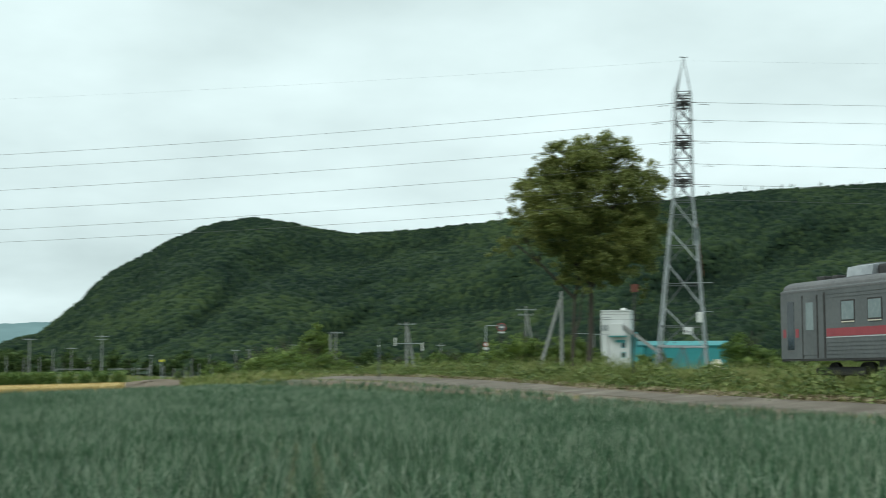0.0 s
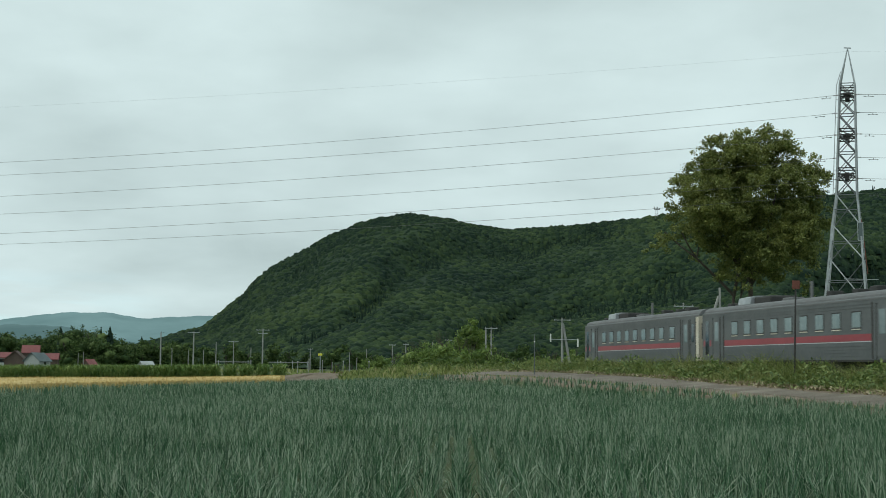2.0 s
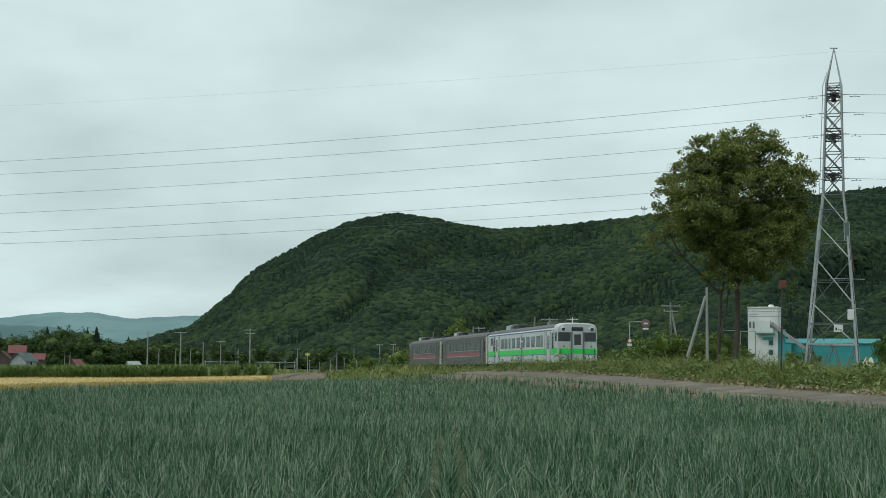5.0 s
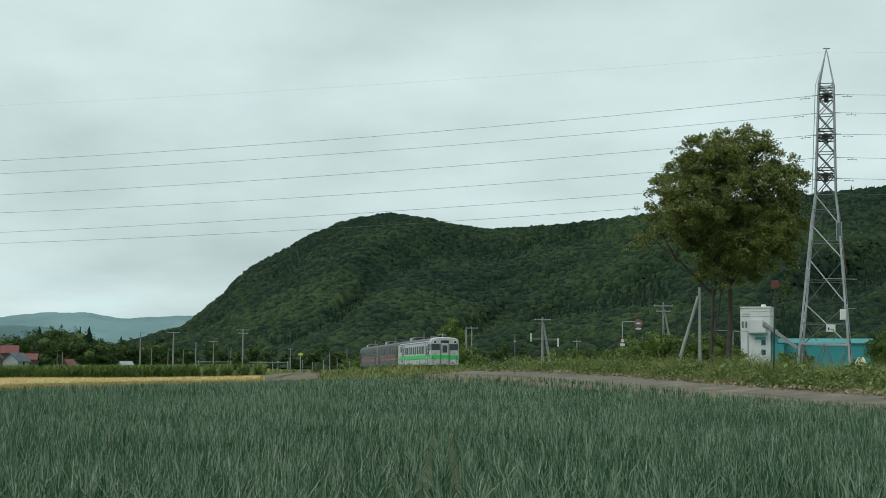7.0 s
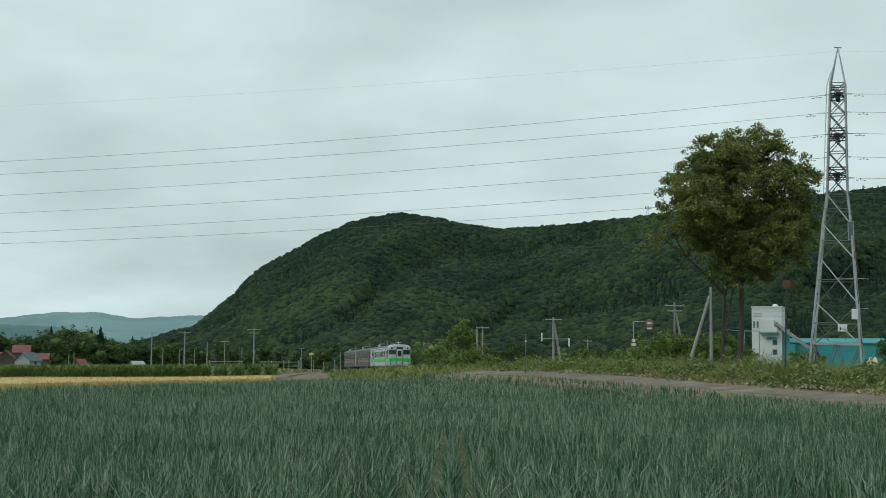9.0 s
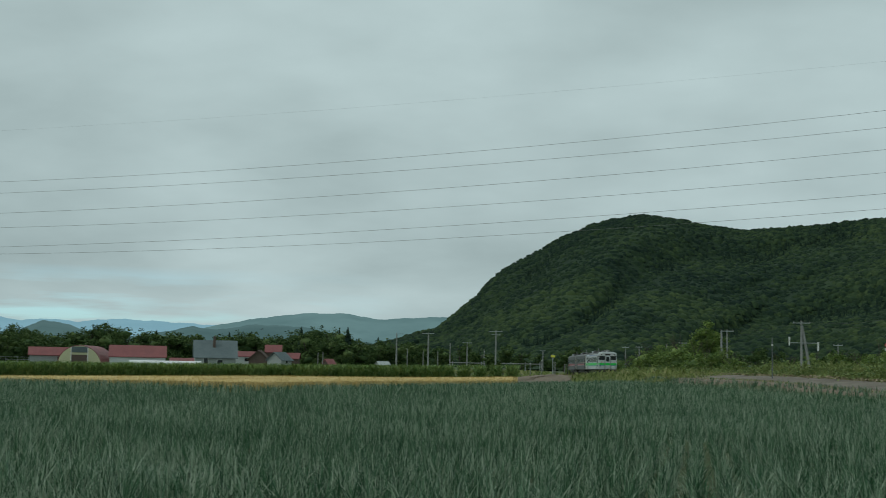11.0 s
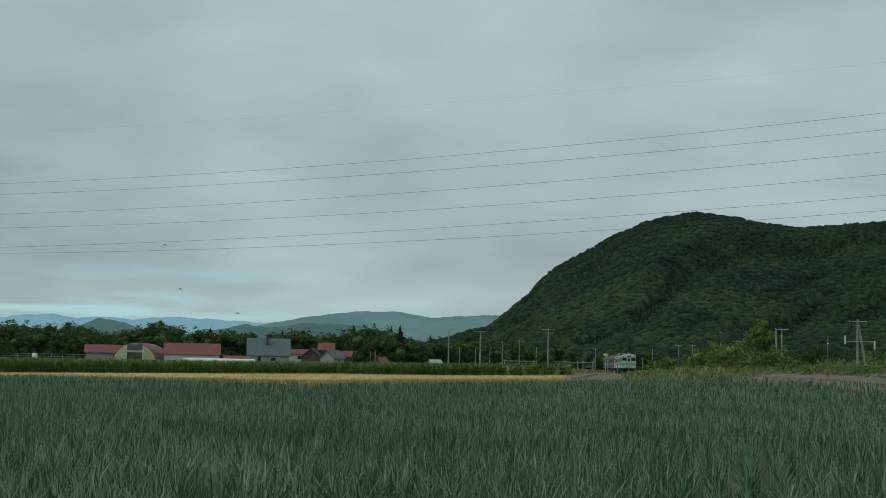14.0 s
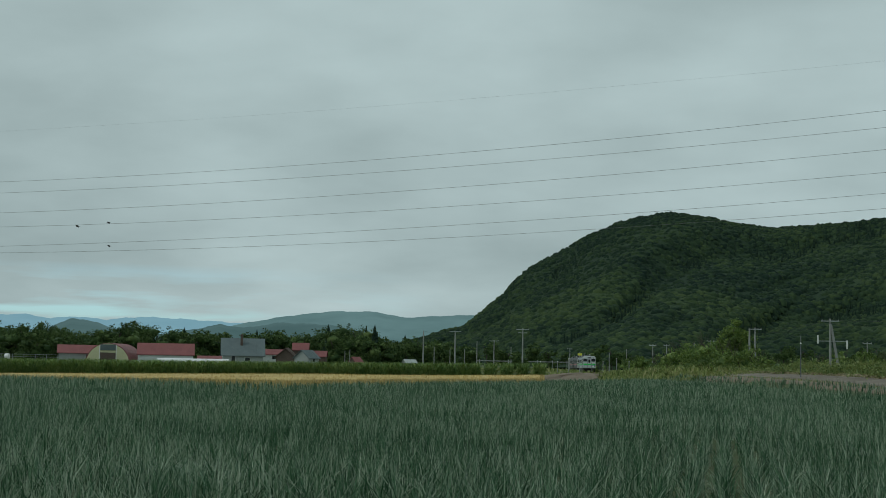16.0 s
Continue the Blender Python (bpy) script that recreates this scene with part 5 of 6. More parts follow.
def build_wires():
    for name, off, strung in WIRES:
        def place(s):
            p = Vector((PY.x, PY.y, 0)) + LINE * s + OUT * off
            p.z = span_z(name, s)
            return p
        for sign, end in ((1, 310), (-1, 260)):
            pts = [place(s * sign) for s in np.linspace(2.4 if strung else 0.0, end, 70)]
            tagged(part("power_line", Geo().pipe(pts, 0.0135 if strung else 0.0034, 5), "wire"), "thin dark overhead power cable strung from the tower", "power line", "cables on the tower")
            if strung:
                ins = thing("insulator", "strain insulator string at the end of a cable", "insulator", "insulators on the tower")
                a, b = place(0.55 * sign), place(2.4 * sign)
                part("rod", Geo().tube(a, b, 0.016), "wire", ins)
                for k in range(5):
                    p, q = a.lerp(b, 0.04 + 0.06 * k), a.lerp(b, 0.04 + 0.06 * (k + 0.5))
                    part("disc", Geo().tube(p, q, 0.055, n=8), "concrete", ins)
                # a vibration damper: two weights on a short bar under the cable
                c = 0.62 if off < 0 else 0.86
                hang = Vector((0, 0, 0.17))
                part("damper_bar", Geo().pipe([a.lerp(b, c - 0.16) - hang, a.lerp(b, c) - hang * 0.9, a.lerp(b, c + 0.16) - hang], 0.018), "wire", ins)
                part("damper_clamp", Geo().bar(a.lerp(b, c), a.lerp(b, c) - hang, 0.04), "wire", ins)
                for e in (-0.17, 0.17):
                    part("damper_weight", Geo().tube(a.lerp(b, c + e - 0.04) - hang, a.lerp(b, c + e + 0.04) - hang, 0.035, n=8), "wire", ins)


def utility_pole(at, top, arms=((0.25, 1.6),), r=0.16, brace=None, label="grey concrete utility pole with a short cross arm", turn=0.0, group="utility poles along the line"):
    ob = thing("utility_pole", label, "utility pole", group, Matrix.Translation(at) @ Matrix.Rotation(turn, 4, "Z"))
    h = top - at.z
    part("pole", Geo().tube((0, 0, -0.5), (0, 0, h), r, r * 0.6, 10), "concrete", ob)
    for drop, w in arms:
        arm = part("cross_arm", Geo().box(-w / 2, w / 2, -0.05 - r, 0.05 - r, h - drop - 0.05, h - drop + 0.05), "steel", ob)
        for x in (-0.45, 0.0, 0.45):
            part("insulator", Geo().tube((x * w, -r, h - drop + 0.05), (x * w, -r, h - drop + 0.2), 0.045, 0.03), "concrete", arm)
    if brace:
        part("brace", Geo().tube((brace, 0, -0.5), (-0.1 if brace < 0 else 0.1, 0, h * 0.9), r * 0.9, r * 0.75, 8), "concrete", ob)
    return ob


def build_poles():
    for az, d, top, arms, r, brace in (
            (10.45, 120, 8.2, (), 0.16, -2.3), (9.0, 160, 8.8, ((0.4, 2.2), (1.0, 1.6)), 0.15, 1.5), 
            (0.98, 175, 6.1, (), 0.17, None), (1.2, 178, 6.5, ((0.2, 1.6),), 0.13, None), (5.5, 230, 6.0, ((0.3, 1.4),), 0.12, None),
            (-8.13, 300, 9.2, ((0.3, 2.8), (1.0, 2.0)), 0.19, None), (-10.9, 300, 8.4, ((0.2, 2.6),), 0.2, None), (-12.2, 300, 8.3, (), 0.18, None),
            (-9.3, 320, 6.9, ((0.2, 2.2),), 0.15, None), (-10.0, 340, 6.9, (), 0.15, None), (-11.75, 360, 5.6, (), 0.13, None), (-10.5, 360, 5.2, (), 0.13, None), (-11.1, 380, 5.3, (), 0.13, None), (-8.6, 340, 5.6, (), 0.13, None),
            (-2.85, 250, 5.4, ((0.2, 1.2),), 0.11, None), (-3.9, 280, 4.9, (), 0.11, None), (-2.3, 245, 5.4, ((0.2, 1.0),), 0.12, None), (-1.2, 235, 5.6, (), 0.12, None), (-0.55, 228, 5.9, ((0.2, 1.2),), 0.13, None), (-4.6, 290, 4.2, (), 0.1, None),
            (-6.2, 330, 5.5, ((0.2, 1.2),), 0.12, None), (-19.3, 330, 4.6, (), 0.11, None), (-15.4, 330, 3.9, (), 0.1, None), (-15.2, 332, 4.2, (), 0.1, None)):
        utility_pole(polar(az, d), top, arms, r, brace)
    at = polar(4.1, 185)
    ob = utility_pole(at, 7.95, ((0.3, 2.2),), 0.2, 1.3, "stout utility pole with a side stay and a lamp beam")
    z = 5.1 - at.z
    part("lamp_beam", Geo().bar((-1.5, -0.22, z), (2.0, -0.22, z), 0.08), "steel", ob)
    part("lamp", Geo().box(-1.62, -1.45, -0.32, -0.12, z - 0.35, z + 0.75, 0.03), "porcelain", ob)
    part("lamp", Geo().box(1.95, 2.15, -0.32, -0.12, z - 1.0, z + 0.1, 0.03), "porcelain", ob)
    # roadside posts
    at = polar(2.97, 85)
    ob = thing("marker_post", "thin pale roadside marker post", "post", "", Matrix.Translation(at))
    part("post", Geo().tube((0, 0, -0.3), (0, 0, 3.3 - at.z), 0.03), "dimsteel", ob)
    part("reflector", Geo().tube((0, -0.04, 2.9 - at.z), (0, -0.055, 2.9 - at.z), 0.05, n=12), "signwhite", ob)
    at = polar(13.32, 57)
    ob = thing("line_sign", "rusty square plate on a thin leaning post by the road", "sign", "", Matrix.Translation(at) @ Matrix.Rotation(radians(1.5), 4, "Y"))
    part("post", Geo().tube((0, 0, -0.3), (0, 0, 4.83 - at.z), 0.036), "dark", ob)
    part("plate", Geo().box(-0.15, 0.15, -0.05, -0.03, 4.52 - at.z, 4.85 - at.z, 0.006), "rust", ob)
    # no-entry style height sign across the line
    at = polar(7.35, 150)
    ob = thing("road_sign", "round red-rimmed traffic sign on a bent pole", "road sign", "", Matrix.Translation(at))
    z = 6.25 - at.z
    part("pole", Geo().tube((0, 0, -0.3), (0, 0, z), 0.06).tube((0, 0, z), (1.7, 0, z + 0.05), 0.04), "steel", ob)
    part("rim", Geo().tube((1.7, -0.08, z - 0.15), (1.7, -0.05, z - 0.15), 0.45, n=24), "signred", ob)
    part("face", Geo().tube((1.7, -0.09, z - 0.15), (1.7, -0.06, z - 0.15), 0.39, n=24), "slate", ob)
    part("symbol", Geo().box(1.48, 1.92, -0.1, -0.085, z - 0.24, z - 0.06), "signwhite", ob)
    part("tab", Geo().box(1.4, 2.0, -0.08, -0.05, z - 0.8, z - 0.62), "signwhite", ob)
    part("small_disc", Geo().tube((0, -0.1, z - 2.0), (0, -0.06, z - 2.0), 0.24, n=20), "signred", ob)
    part("small_face", Geo().tube((0, -0.105, z - 2.0), (0, -0.09, z - 2.0), 0.17, n=20), "signwhite", ob)
    part("small_plate", Geo().box(-0.25, 0.25, -0.1, -0.06, z - 2.55, z - 2.3), "signwhite", ob)


def build_service_cables():
    """Low distribution cables from pole to pole beyond the line."""
    def run(a, b, sag):
        pts = [a.lerp(b, k / 24) - Vector((0, 0, sag * 4 * (k / 24) * (1 - k / 24))) for k in range(25)]
        tagged(part("service_cable", Geo().pipe(pts, 0.014, 4), "dark"), "thin dark service cable between utility poles", "cable", "low cables")
    for z in (0.0, -0.55):
        run(polar(4.1, 184.8, 7.9 + z), polar(9.0, 159.8, 8.6 + z), 0.9)
        run(polar(9.0, 159.8, 8.6 + z), polar(20.0, 150, 9.4 + z), 1.4)
        run(polar(1.2, 177.8, 6.4 + z * 0.7), polar(4.1, 184.8, 7.9 + z), 0.5)
    run(polar(-8.13, 299.8, 8.9), polar(-10.9, 299.8, 8.2), 0.4)
    run(polar(-10.9, 299.8, 8.2), polar(-12.2, 299.8, 8.2), 0.3)
    run(polar(-2.3, 245, 5.2), polar(-0.55, 228, 5.7), 0.3)


build_service_cables()
build_pylon()
build_wires()
build_poles()


# ---- buildings ----
def gable_house(name, label, category, at, turn, w, l, wall, ridge, wall_mat, roof_mat, eave=0.4, windows=(), chimney=None, doors=()):
    """A house with its ridge along x: length l, width w."""
    ob = thing(name, label, category, "", Matrix.Translation(at) @ Matrix.Rotation(radians(turn), 4, "Z"))
    part("wall", Geo().prism([(-w / 2, -0.5), (w / 2, -0.5), (w / 2, wall), (0, ridge - 0.12), (-w / 2, wall)], -l / 2, l / 2), wall_mat, ob)
    k = (ridge - wall) / (w / 2)
    for s in (-1, 1):
        y = s * (w / 2 + eave)
        roof = part("roof", Geo().prism([(0, ridge), (y, wall - k * eave), (y, wall - k * eave + 0.14), (0, ridge + 0.14)], -l / 2 - eave, l / 2 + eave), roof_mat, ob)
        for i in range(int(l / 0.9)):
            x = -l / 2 + 0.45 + i * 0.9
            part("seam", Geo().prism([(0, ridge + 0.14), (y, wall - k * eave + 0.14), (y, wall - k * eave + 0.19), (0, ridge + 0.19)], x, x + 0.05), roof_mat, roof)
    for x, z, ww, hh in windows:
        f = part("window", Geo().box(x - ww / 2 - 0.08, x + ww / 2 + 0.08, -w / 2 - 0.05, -w / 2 + 0.02, z - 0.08, z + hh + 0.08), "signwhite", ob)
        part("pane", Geo().box(x - ww / 2, x + ww / 2, -w / 2 - 0.06, -w / 2, z, z + hh), "glass", f)
    for x, ww, hh in doors:
        part("door", Geo().box(x - ww / 2, x + ww / 2, -w / 2 - 0.05, -w / 2 + 0.02, 0, hh), "brown", ob)
    if chimney is not None:
        part("chimney", Geo().box(chimney - 0.3, chimney + 0.3, -0.3 - w / 5, 0.3 - w / 5, wall, ridge + 1.0, 0.03), "brown", ob)
    return ob


def build_farm():
    base = -0.3

    def at(az, d, z=None):
        p = polar(az, d)
        p.z = min(p.z, base) if z is None else z
        return p
    gable_house("shed", "long low shed with a red metal roof and pale front", "shed", at(-25.75, 342), 26, 6, 12, 2.6, 4.3, "greywall", "redroof", doors=((1.5, 2.5, 2.2),))
    # round-roofed barn
    p = at(-24.87, 330)
    ob = thing("round_barn", "round-roofed barn with a pale yellow front and red roof", "barn", "", Matrix.Translation(p) @ Matrix.Rotation(radians(24.75), 4, "Z"))
    arc = [(-5.0, -0.4)] + [(-5.0 * math.cos(math.pi * i / 16), 4.9 * math.sin(math.pi * i / 16)) for i in range(17)] + [(5.0, -0.4)]
    g = Geo()
    v = [(x, 0, z) for x, z in arc] + [(x + 3.4, 14, z) for x, z in arc]
    n = len(arc)
    g.add(v, [(i, i + 1, n + i + 1, n + i) for i in range(n - 1)] + [tuple(range(n)), tuple(range(n, 2 * n))])
    part("roof", g, "redroof", ob, "curved red metal roof")
    part("front_wall", Geo().prism([(x * 0.97, z * 0.97) for x, z in arc], -0.25, -0.02, "y"), "yellowwall", ob, "pale yellow sheet front")
    part("door", Geo().box(-1.75, 1.75, -0.36, -0.2, -0.3, 2.7), "brown", ob, "grey-brown sliding door")
    part("loft_panel", Geo().box(-1.75, 1.75, -0.34, -0.2, 3.2, 4.55), "slate", ob)
    for s in (-1, 1):
        part("door_rail", Geo().box(s * 1.85 - 0.08, s * 1.85 + 0.08, -0.4, -0.2, -0.3, 4.4), "signwhite", ob)
    gable_house("barn", "long barn with a red metal roof and white walls", "barn", at(-22.6, 334), 22, 8, 12.6, 2.5, 5.0, "whitewall", "redroof", 0.3)
    gable_house("shed", "small shed with a red roof beside the barn", "shed", at(-20.85, 345), 20, 5, 5.5, 1.3, 2.3, "brown", "redroof", 0.3)
    ob = thing("plastic_tunnel", "long low tunnel of white plastic sheeting", "greenhouse", "", Matrix.Translation(at(-21.6, 322)) @ Matrix.Rotation(radians(21), 4, "Z"))
    part("cover", Geo().prism([(1.2 * math.cos(math.pi * i / 10), -0.5 + 2.2 * math.sin(math.pi * i / 10)) for i in range(11)], -7.5, 8.5), "signwhite", ob)
    gable_house("farmhouse", "grey farmhouse with a steep slate-blue roof and chimney", "house", at(-19.55, 330), 22, 7.4, 9.2, 2.9, 6.5, "greywall", "slate", 0.5, ((-2.2, 0.9, 0.9, 1.5), (1.0, 1.2, 1.2, 0.9)), -0.3)
    gable_house("house", "white house with a faded red roof", "house", at(-18.35, 385, 0.6), 30, 5, 7, 2.4, 3.6, "whitewall", "redroof", 0.4, ((0, 1.0, 1.2, 0.9),))
    gable_house("house", "dark brown house with a steep snow-country roof", "house", at(-17.75, 370, 0.3), 100, 5, 6, 2.0, 4.2, "brown", "brown", 0.4, ((0, 0.8, 1.0, 0.9),))
    gable_house("house", "two-storey house with a red gabled roof", "house", at(-17.2, 392, 1.2), 15, 4.5, 4.2, 3.2, 5.0, "brown", "redroof", 0.3, ((0, 1.6, 1.0, 0.9),))
    gable_house("house", "white-fronted house with a blue-grey gable", "house", at(-16.95, 360, 0.4), 75, 4.2, 5, 1.8, 3.6, "greywall", "slate", 0.4, ((0, 0.7, 0.9, 0.9),))
    gable_house("house", "brown house with a faded red roof", "house", at(-16.5, 380, 0.6), 10, 4.6, 4.6, 2.0, 3.4, "brown", "redroof", 0.3)
    gable_house("hut", "small brown hut with a pinkish roof", "hut", at(-14.95, 360, 0.1), 60, 2.4, 2.6, 1.2, 2.4, "brown", "redroof", 0.25)
    gable_house("shed", "small white shed with a low roof", "shed", at(-12.75, 320, 0.3), 35, 2.4, 2.6, 1.0, 1.7, "greywall", "greywall", 0.2)
    for az in (-30.6, -28.7):
        ob = thing("silage_bale", "white wrapped bale at the field edge", "bale", "bales", Matrix.Translation(at(az, 330, 0.2)))
        part("wrap", Geo().tube((-0.4, 0, 0.9), (0.4, 0, 0.9), 0.65, n=18), "signwhite", ob)
    # grey netted frames along the far field
    ob = thing("crop_net", "low grey netted crop frame across the field", "fence", "", Matrix.Translation(at(-28.5, 335)) @ Matrix.Rotation(radians(28), 4, "Z"))
    for i in range(13):
        part("post", Geo().tube((-15 + i * 2.5, 0, -0.3), (-15 + i * 2.5, 0, 2.0), 0.05), "steel", ob)
    for z in (0.9, 1.4, 1.95):
        part("rail", Geo().bar((-15, 0, z), (15, 0, z), 0.06), "steel", ob)


def build_works():
    """The white concrete block and teal sheds beyond the tower."""
    p = polar(12.75, 250)
    ob = thing("batching_tower", "white three-storey concrete plant tower with teal trim", "industrial building", "", Matrix.Translation(p) @ Matrix.Rotation(radians(-20), 4, "Z"))
    h = 11.9 - p.z
    part("wall", Geo().box(-2.7, 2.4, -2.5, 2.5, -0.5, h, 0.04), "whitewall", ob)
    part("parapet", Geo().box(-2.8, 2.5, -2.6, 2.6, h, h + 0.25, 0.03), "whitewall", ob)
    part("roof_dome", Geo().tube((1.0, 0, h + 0.25), (1.0, 0, h + 0.7), 0.55, 0.4, 14), "porcelain", ob)
    for x, z in ((1.2, 2.9), (1.2, 4.6)):
        w = part("window", Geo().box(x - 0.4, x + 0.4, -2.56, -2.48, z, z + 0.95), "teal", ob)
        part("pane", Geo().box(x - 0.3, x + 0.3, -2.58, -2.5, z + 0.1, z + 0.85), "glass", w)
    for x in (-2.3, -1.7):
        part("slit", Geo().box(x - 0.15, x + 0.15, -2.56, -2.48, 7.6, 8.7), "slate", ob)
    part("canopy", Geo().box(-1.2, 1.9, -3.5, -2.5, 6.55, 6.75), "teal", ob, "teal balcony slab")
    part("balcony_front", Geo().box(-1.2, 1.7, -3.55, -3.48, 6.75, 7.6), "whitewall", ob)
    part("balcony_room", Geo().box(-0.6, 1.2, -3.3, -2.5, 7.0, 8.9, 0.03), "whitewall", ob)
    part("teal_panel", Geo().box(-0.2, 1.6, -2.54, -2.49, 5.55, 6.0), "teal", ob)
    for z in (9.9, 9.5):
        part("name_bar", Geo().box(-2.4, -1.0, -2.53, -2.49, z, z + 0.18), "greywall", ob)
    part("plinth", Geo().box(-2.9, -2.2, -2.7, -2.4, -0.5, 3.4, 0.03), "whitewall", ob)
    part("side_box", Geo().box(2.4, 4.6, -2.2, 1.8, -0.5, 4.8, 0.04), "teal", ob)
    a, b = Vector((1.4, -2.9, 8.4)), Vector((7.6, -3.3, 3.6))
    con = part("conveyor", Geo().bar(a, b, 0.5), "concrete", ob, "sloping white covered conveyor")
    part("conveyor_leg", Geo().bar((6.5, -3, -0.5), (6.5, -3, 4.2), 0.12), "steel", ob)
    part("stair_tower", Geo().box(2.45, 3.5, -1.9, -0.6, -0.5, 7.4, 0.04), "teal", ob, "teal stair housing")
    for k in range(3):
        part("pipe_bend", Geo().pipe([(6.6 + 0.7 * k, -3.6, 2.0), (6.6 + 0.7 * k, -3.6, 3.6), (6.9 + 0.7 * k, -3.6, 4.1), (7.2 + 0.7 * k, -3.6, 3.6)], 0.09, 6), "teal", ob)
    p = polar(15.2, 252)
    ob = thing("teal_shed", "long low teal sheet-metal shed", "shed", "", Matrix.Translation(p) @ Matrix.Rotation(radians(-14), 4, "Z"))
    h = 6.75 - p.z
    part("wall", Geo().box(-8.5, 8.3, -3, 3, -0.5, h - 0.9, 0.03), "teal", ob)
    part("roof", Geo().prism([(-3.3, h - 0.95), (3.3, h - 0.95), (3.3, h - 0.8), (0, h), (-3.3, h - 0.8)], -8.7, 8.5), "teal", ob)
    for i in range(16):
        part("sheet_rib", Geo().box(-8.3 + i * 1.08, -8.2 + i * 1.08, -3.06, -2.98, -0.5, h - 0.9), "teal", ob)
    for az, d in ((16.6, 235), (16.75, 236)):
        q = polar(az, d)
        ob = thing("gravel_heap", "pale pointed heap of sand beside the shed", "heap", "sand heaps", Matrix.Translation(q))
        part("heap", Geo().tube((0, 0, -0.3), (0, 0, 2.3), 1.6, 0.1, 12), "cream", ob)
    q = polar(1.95, 215)
    ob = thing("tarp_heap", "pale block heap with a blue tarpaulin on top", "heap", "", Matrix.Translation(q))
    part("block", Geo().box(-1.4, 1.4, -0.8, 0.8, -0.4, 1.2, 0.06), "concrete", ob)
    part("tarpaulin", Geo().prism([(-1.1, 1.2), (1.1, 1.2), (0.8, 1.5), (0.1, 1.85), (-0.6, 1.7)], -0.7, 0.7, "y"), "tarp", ob, "creased blue tarpaulin")
    q = polar(11.9, 150)
    ob = thing("gate_frame", "thin steel frame posts with a horizontal bar", "frame", "", Matrix.Translation(q))
    z = 5.35 - q.z
    part("bar", Geo().bar((-2.4, 0, z + 0.05), (1.25, 0, z - 0.1), 0.07), "steel", ob)
    for x in (-0.4, 1.2):
        part("post", Geo().tube((x, 0, -0.3), (x, 0, z), 0.09 if x < 0 else 0.06), "concrete", ob)


def build_relay_mast():
    """A little relay mast among the trees of the crest."""
    x, y, z = (float(v) for v in hill_point(7.95, 0.985))
    ob = thing("relay_mast", "small steel relay mast with panel aerials on the wooded crest", "mast", "", Matrix.Translation((x, y, z)))
    for dx in (-1.0, 1.0):
        part("leg", Geo().bar((dx, 0, -4), (dx * 0.8, 0, 7.5), 0.22), "steel", ob)
    for z0, z1 in ((0, 3.5), (3.5, 7.0)):
        part("brace", Geo().bar((-1, 0, z0), (0.9, 0, z1), 0.14), "steel", ob)
        part("brace", Geo().bar((1, 0, z0), (-0.9, 0, z1), 0.14), "steel", ob)
    part("platform", Geo().box(-2.2, 2.6, -0.8, 0.8, 6.2, 6.5), "dimsteel", ob)
    for dx in (-1.9, 0.4, 2.3):
        part("aerial", Geo().box(dx - 0.45, dx + 0.45, -0.6, 0.3, 6.5, 8.6 if dx < 1 else 7.6, 0.05), "greywall", ob)


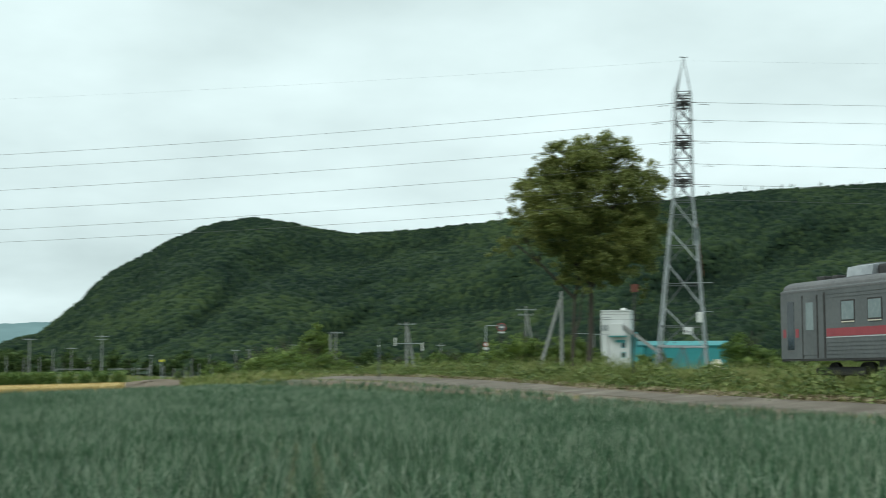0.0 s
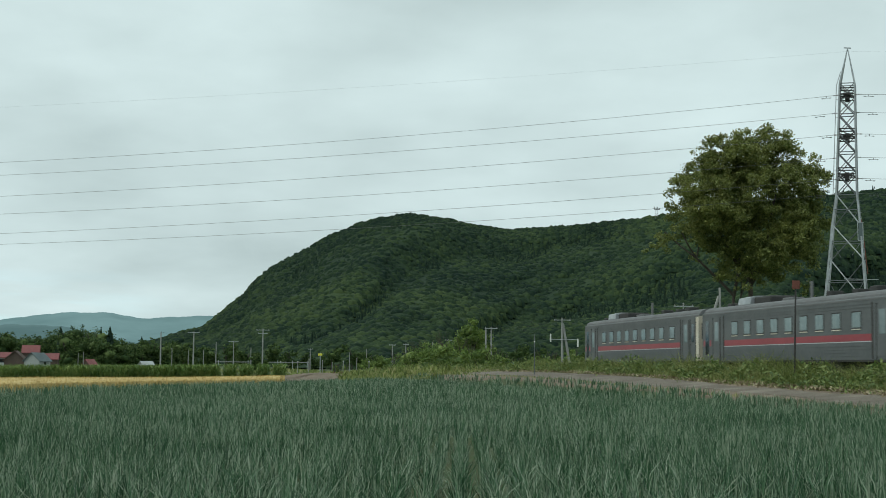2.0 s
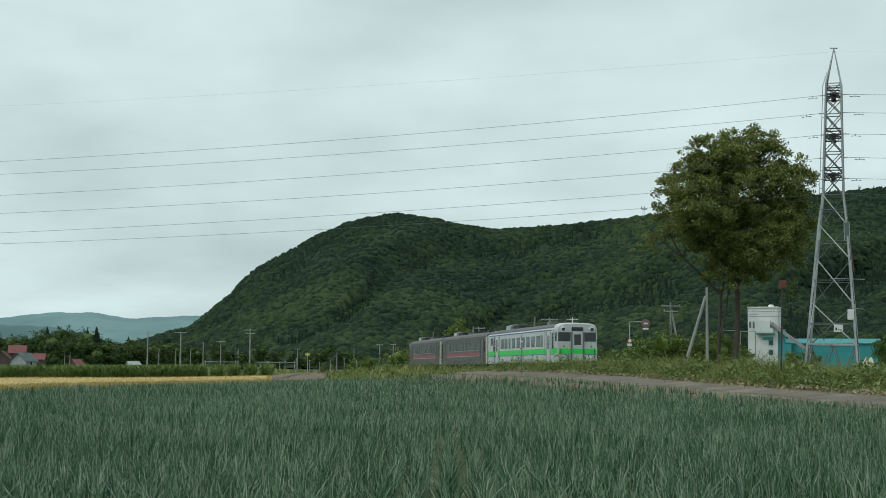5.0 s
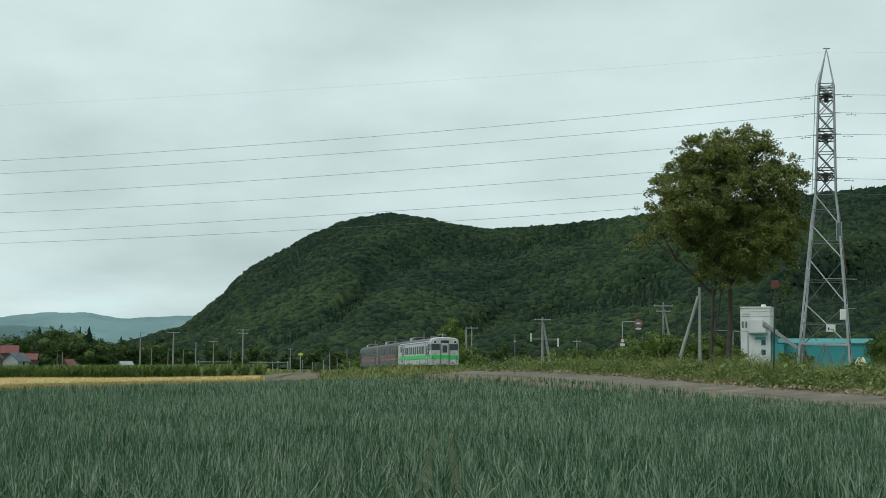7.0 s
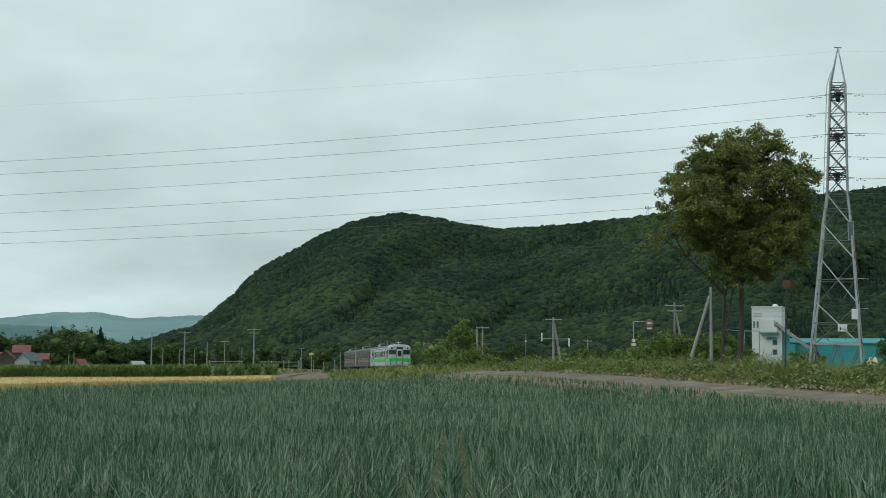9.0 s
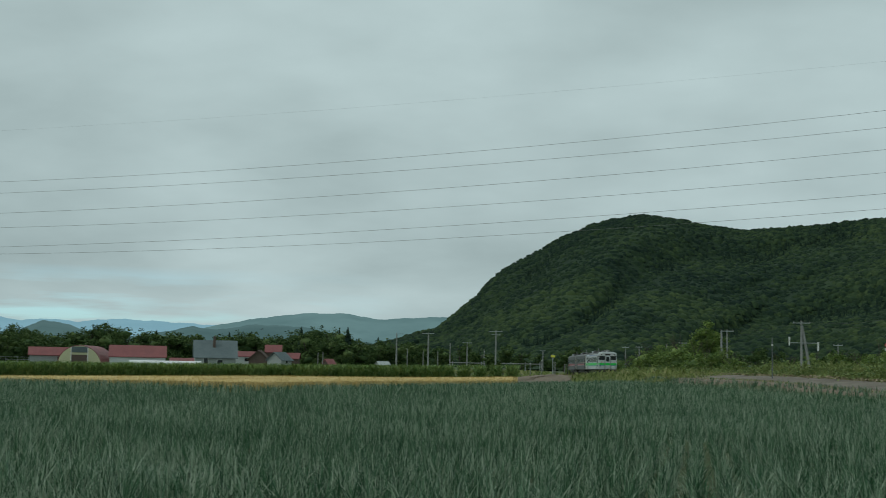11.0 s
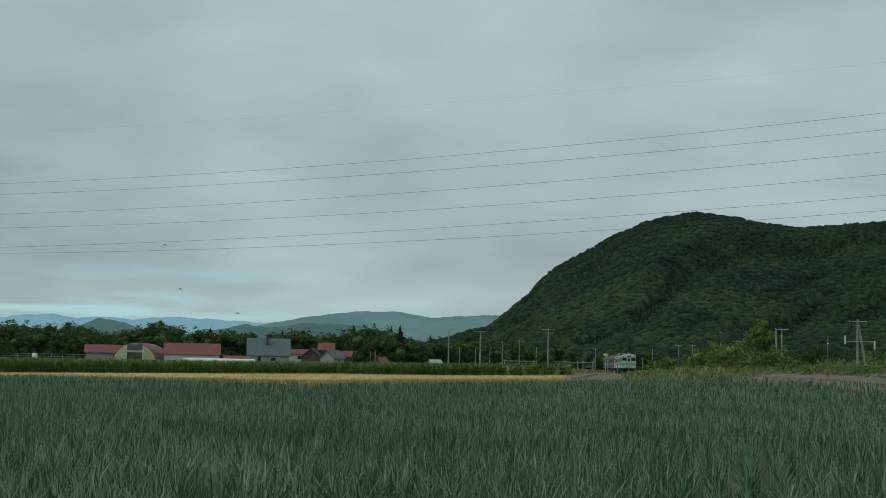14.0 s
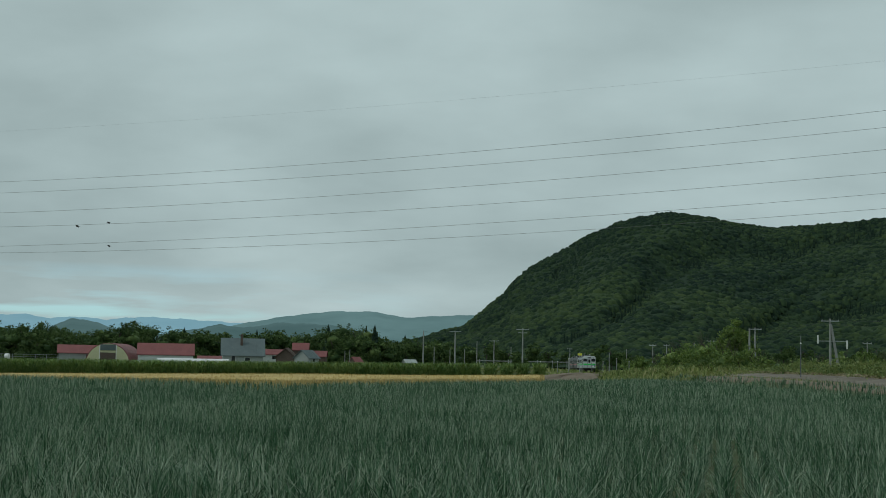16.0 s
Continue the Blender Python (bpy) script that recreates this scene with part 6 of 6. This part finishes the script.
def build_crossing():
    """The little crossing by the far end of the corn, with its posts and warning boards."""
    v, f, n = [], [], 24
    c = polar(-6.45, 176)
    g = Geo()
    random.seed(5)
    n = 72
    ring = [(c.x + 4.2 * math.cos(a) * (1 + 0.12 * math.sin(3 * a) + random.uniform(-0.1, 0.1)), c.y + 38 * math.sin(a)) for a in (2 * math.pi * i / n for i in range(n))]
    for k in (0.0, 0.2, 0.35, 0.5, 0.6, 0.7, 0.78, 0.86, 0.94, 1.0):
        for x, y in ring:
            px, py = c.x + (x - c.x) * k, c.y + (y - c.y) * k
            z = gz(px, py)
            v.append((px, py, z + 0.12 - 0.06 * k + random.uniform(-0.05, 0.09) * (k < 1) + (1 - k ** 4) * float(ease(py, 145, 205)) * max(0.0, 0.42 - z)))
    for r in range(9):
        f += [(r * n + i, r * n + (i + 1) % n, (r + 1) * n + (i + 1) % n, (r + 1) * n + i) for i in range(n)]
    ob = part("dirt_patch", g.add(v, f), "dirt")
    tagged(ob, "bare brown dirt turning place by the corn", "dirt", kind="structure")
    at = polar(-5.79, 232)
    ob = thing("crossing_gate", "small level crossing signal with a yellow board", "crossing signal", "", Matrix.Translation(at))
    part("mast", Geo().tube((0, 0, -0.3), (0, 0, 4.0), 0.07), "steel", ob)
    part("board", Geo().box(-0.35, 0.35, -0.14, -0.1, 3.5, 3.85, 0.01), "yellow", ob)
    for az, d in ((-5.2, 338), (-4.7, 342)):
        q = polar(az, d)
        o = thing("guard_beam", "dark slanting crossing barrier post", "barrier", "crossing barriers", Matrix.Translation(q))
        part("post", Geo().bar((0, 0, -0.3), (0, 0, 2.2), 0.16), "dark", o)
        part("arm", Geo().bar((0, 0, 0.4), (1.3, 0, 2.6), 0.12), "dark", o)
    for az, d, h in ((-6.7, 272, 2.4), (-6.25, 268, 2.9), (-5.7, 262, 2.6), (-5.3, 275, 2.2), (-4.85, 268, 2.5), (-4.3, 262, 3.0), (-3.8, 258, 2.4), (-3.2, 252, 2.2), (-7.4, 290, 2.3)):
        q = polar(az, d)
        o = thing("fence_post", "thin pale post beside the level crossing", "post", "posts by the crossing", Matrix.Translation(q))
        part("post", Geo().tube((0, 0, -0.3), (0, 0, h), 0.07, n=6), "concrete", o)
        part("cap", Geo().tube((0, 0, h), (0, 0, h + 0.1), 0.1, n=6), "porcelain", o)
    g = thing("guard_rail", "pale steel guard rail along the far road", "guard rail", "", Matrix.Translation(polar(-7.6, 380, 1.9)))
    part("beam", Geo().box(-16, 9, -0.05, 0.05, 0.3, 0.5, 0.02), "concrete", g)
    for i in range(7):
        part("post", Geo().box(-15.5 + i * 4, -15.35 + i * 4, 0, 0.12, -2.4, 0.85), "steel", g)


build_farm()
build_works()
build_relay_mast()
build_crossing()


# ---- birds ----
def bird():
    ob = thing("bird", "small dark bird flying across the cloudy sky", "bird", "birds")
    bm = bmesh.new()
    bmesh.ops.create_uvsphere(bm, u_segments=10, v_segments=7, radius=1.0, matrix=Matrix.Diagonal((0.26, 0.09, 0.09, 1)))
    bm.verts.index_update()
    g = Geo().add([v.co for v in bm.verts], [[v.index for v in f.verts] for f in bm.faces])
    bm.free()
    part("body", g, "bird", ob, smooth=True)
    part("tail", Geo().add([(-0.2, 0, 0.01), (-0.5, 0.1, 0), (-0.5, -0.1, 0), (-0.2, 0, -0.02)], [(0, 1, 2), (3, 2, 1), (0, 3, 1), (0, 2, 3)]), "bird", ob)
    wings = []
    for s in (1, -1):
        g = Geo().add([(0.13, 0, 0), (0.1, s * 0.28, 0.01), (-0.08, s * 0.55, 0), (-0.12, s * 0.28, 0), (-0.12, 0, 0), (0.0, s * 0.2, 0.035)],
                      [(0, 1, 5), (1, 2, 5), (2, 3, 5), (3, 4, 5), (4, 0, 5), (4, 3, 2, 1, 0)])
        wings.append(part("wing", g, "bird", ob))
    return ob, wings


def sky_place(az, el, d):
    return Vector((d * math.sin(radians(az)), d * math.cos(radians(az)), 1.3 + d * math.tan(radians(el))))


# bearing, height and distance of each bird, time by time; they rise from the wood towards the cables
FLIGHTS = (((0, -16.0, 1.2, 330), (9, -16.1, 1.25, 330), (11.5, -18.6, 1.5, 310), (12.5, -20.91, 2.61, 285), (13.5, -22.78, 3.76, 255), (14, -23.83, 4.55, 235), (14.5, -24.7, 5.2, 210), (15, -25.0, 5.38, 196), (15.5, -25.04, 5.38, 194), (16, -25.04, 5.38, 194)),
           ((0, -15.2, 1.1, 330), (10, -15.3, 1.1, 330), (12.5, -20.0, 1.3, 300), (13.5, -22.16, 2.16, 270), (14, -23.16, 2.79, 255), (14.5, -24.15, 3.49, 240), (15, -25.04, 4.22, 225), (15.5, -25.81, 4.83, 210), (16, -26.24, 5.19, 197)),
           ((0, -13.6, 1.0, 330), (11, -13.8, 1.0, 330), (13, -18.4, 1.2, 300), (14, -20.83, 1.87, 275), (14.5, -21.88, 2.35, 262), (15, -23.02, 2.95, 250), (15.5, -24.05, 3.72, 237), (16, -24.99, 4.45, 225)))
BIRDS = [bird() for _ in FLIGHTS]


# ---- what moves ----
def front(t):
    """Metres along the line of the train's nose: a steady run, then slowing a little."""
    slow = min(max(t - 6.0, 0.0), 3.0)
    return -13.06 + 22.517 * t - 0.638 * slow * slow / 2 - 1.914 * max(t - 9.0, 0.0)


def car_pose(s):
    a, b = on_line(s - 7.2), on_line(s + 7.2)
    za, zb = float(rail_z(s - 7.2)), float(rail_z(s + 7.2))
    x, y = (a[0] + b[0]) / 2, (a[1] + b[1]) / 2
    yaw = math.degrees(math.atan2(b[1] - a[1], b[0] - a[0]))
    pitch = math.degrees(math.atan2(zb - za, 14.4))
    return pose(float(x), float(y), (za + zb) / 2, 0, -pitch, float(yaw))


def motions():
    times = [i * 0.5 for i in range(33)]
    for k, car in enumerate(CARS):
        walk(car, [(t, car_pose(front(t) - 10.6 - 21.3 * k)) for t in times])
    for (ob, wings), flight in zip(BIRDS, FLIGHTS):
        rows = []
        for k, (t, az, el, d) in enumerate(flight):
            p, nxt = sky_place(az, el, d), sky_place(*flight[min(k + 1, len(flight) - 1)][1:])
            way = nxt - p
            yaw = math.degrees(math.atan2(way.y, way.x)) if way.length > 0.5 else 190.0
            rows.append((t, pose(p.x, p.y, p.z, 0, -12, yaw)))
        walk(ob, rows)
        for side, wing in zip((1, -1), wings):
            beat = [(round(i * 0.1, 1), pose(0, 0, 0, side * (38 if i % 2 else -22), 0, 0)) for i in range(161)]
            walk(wing, beat)


motions()
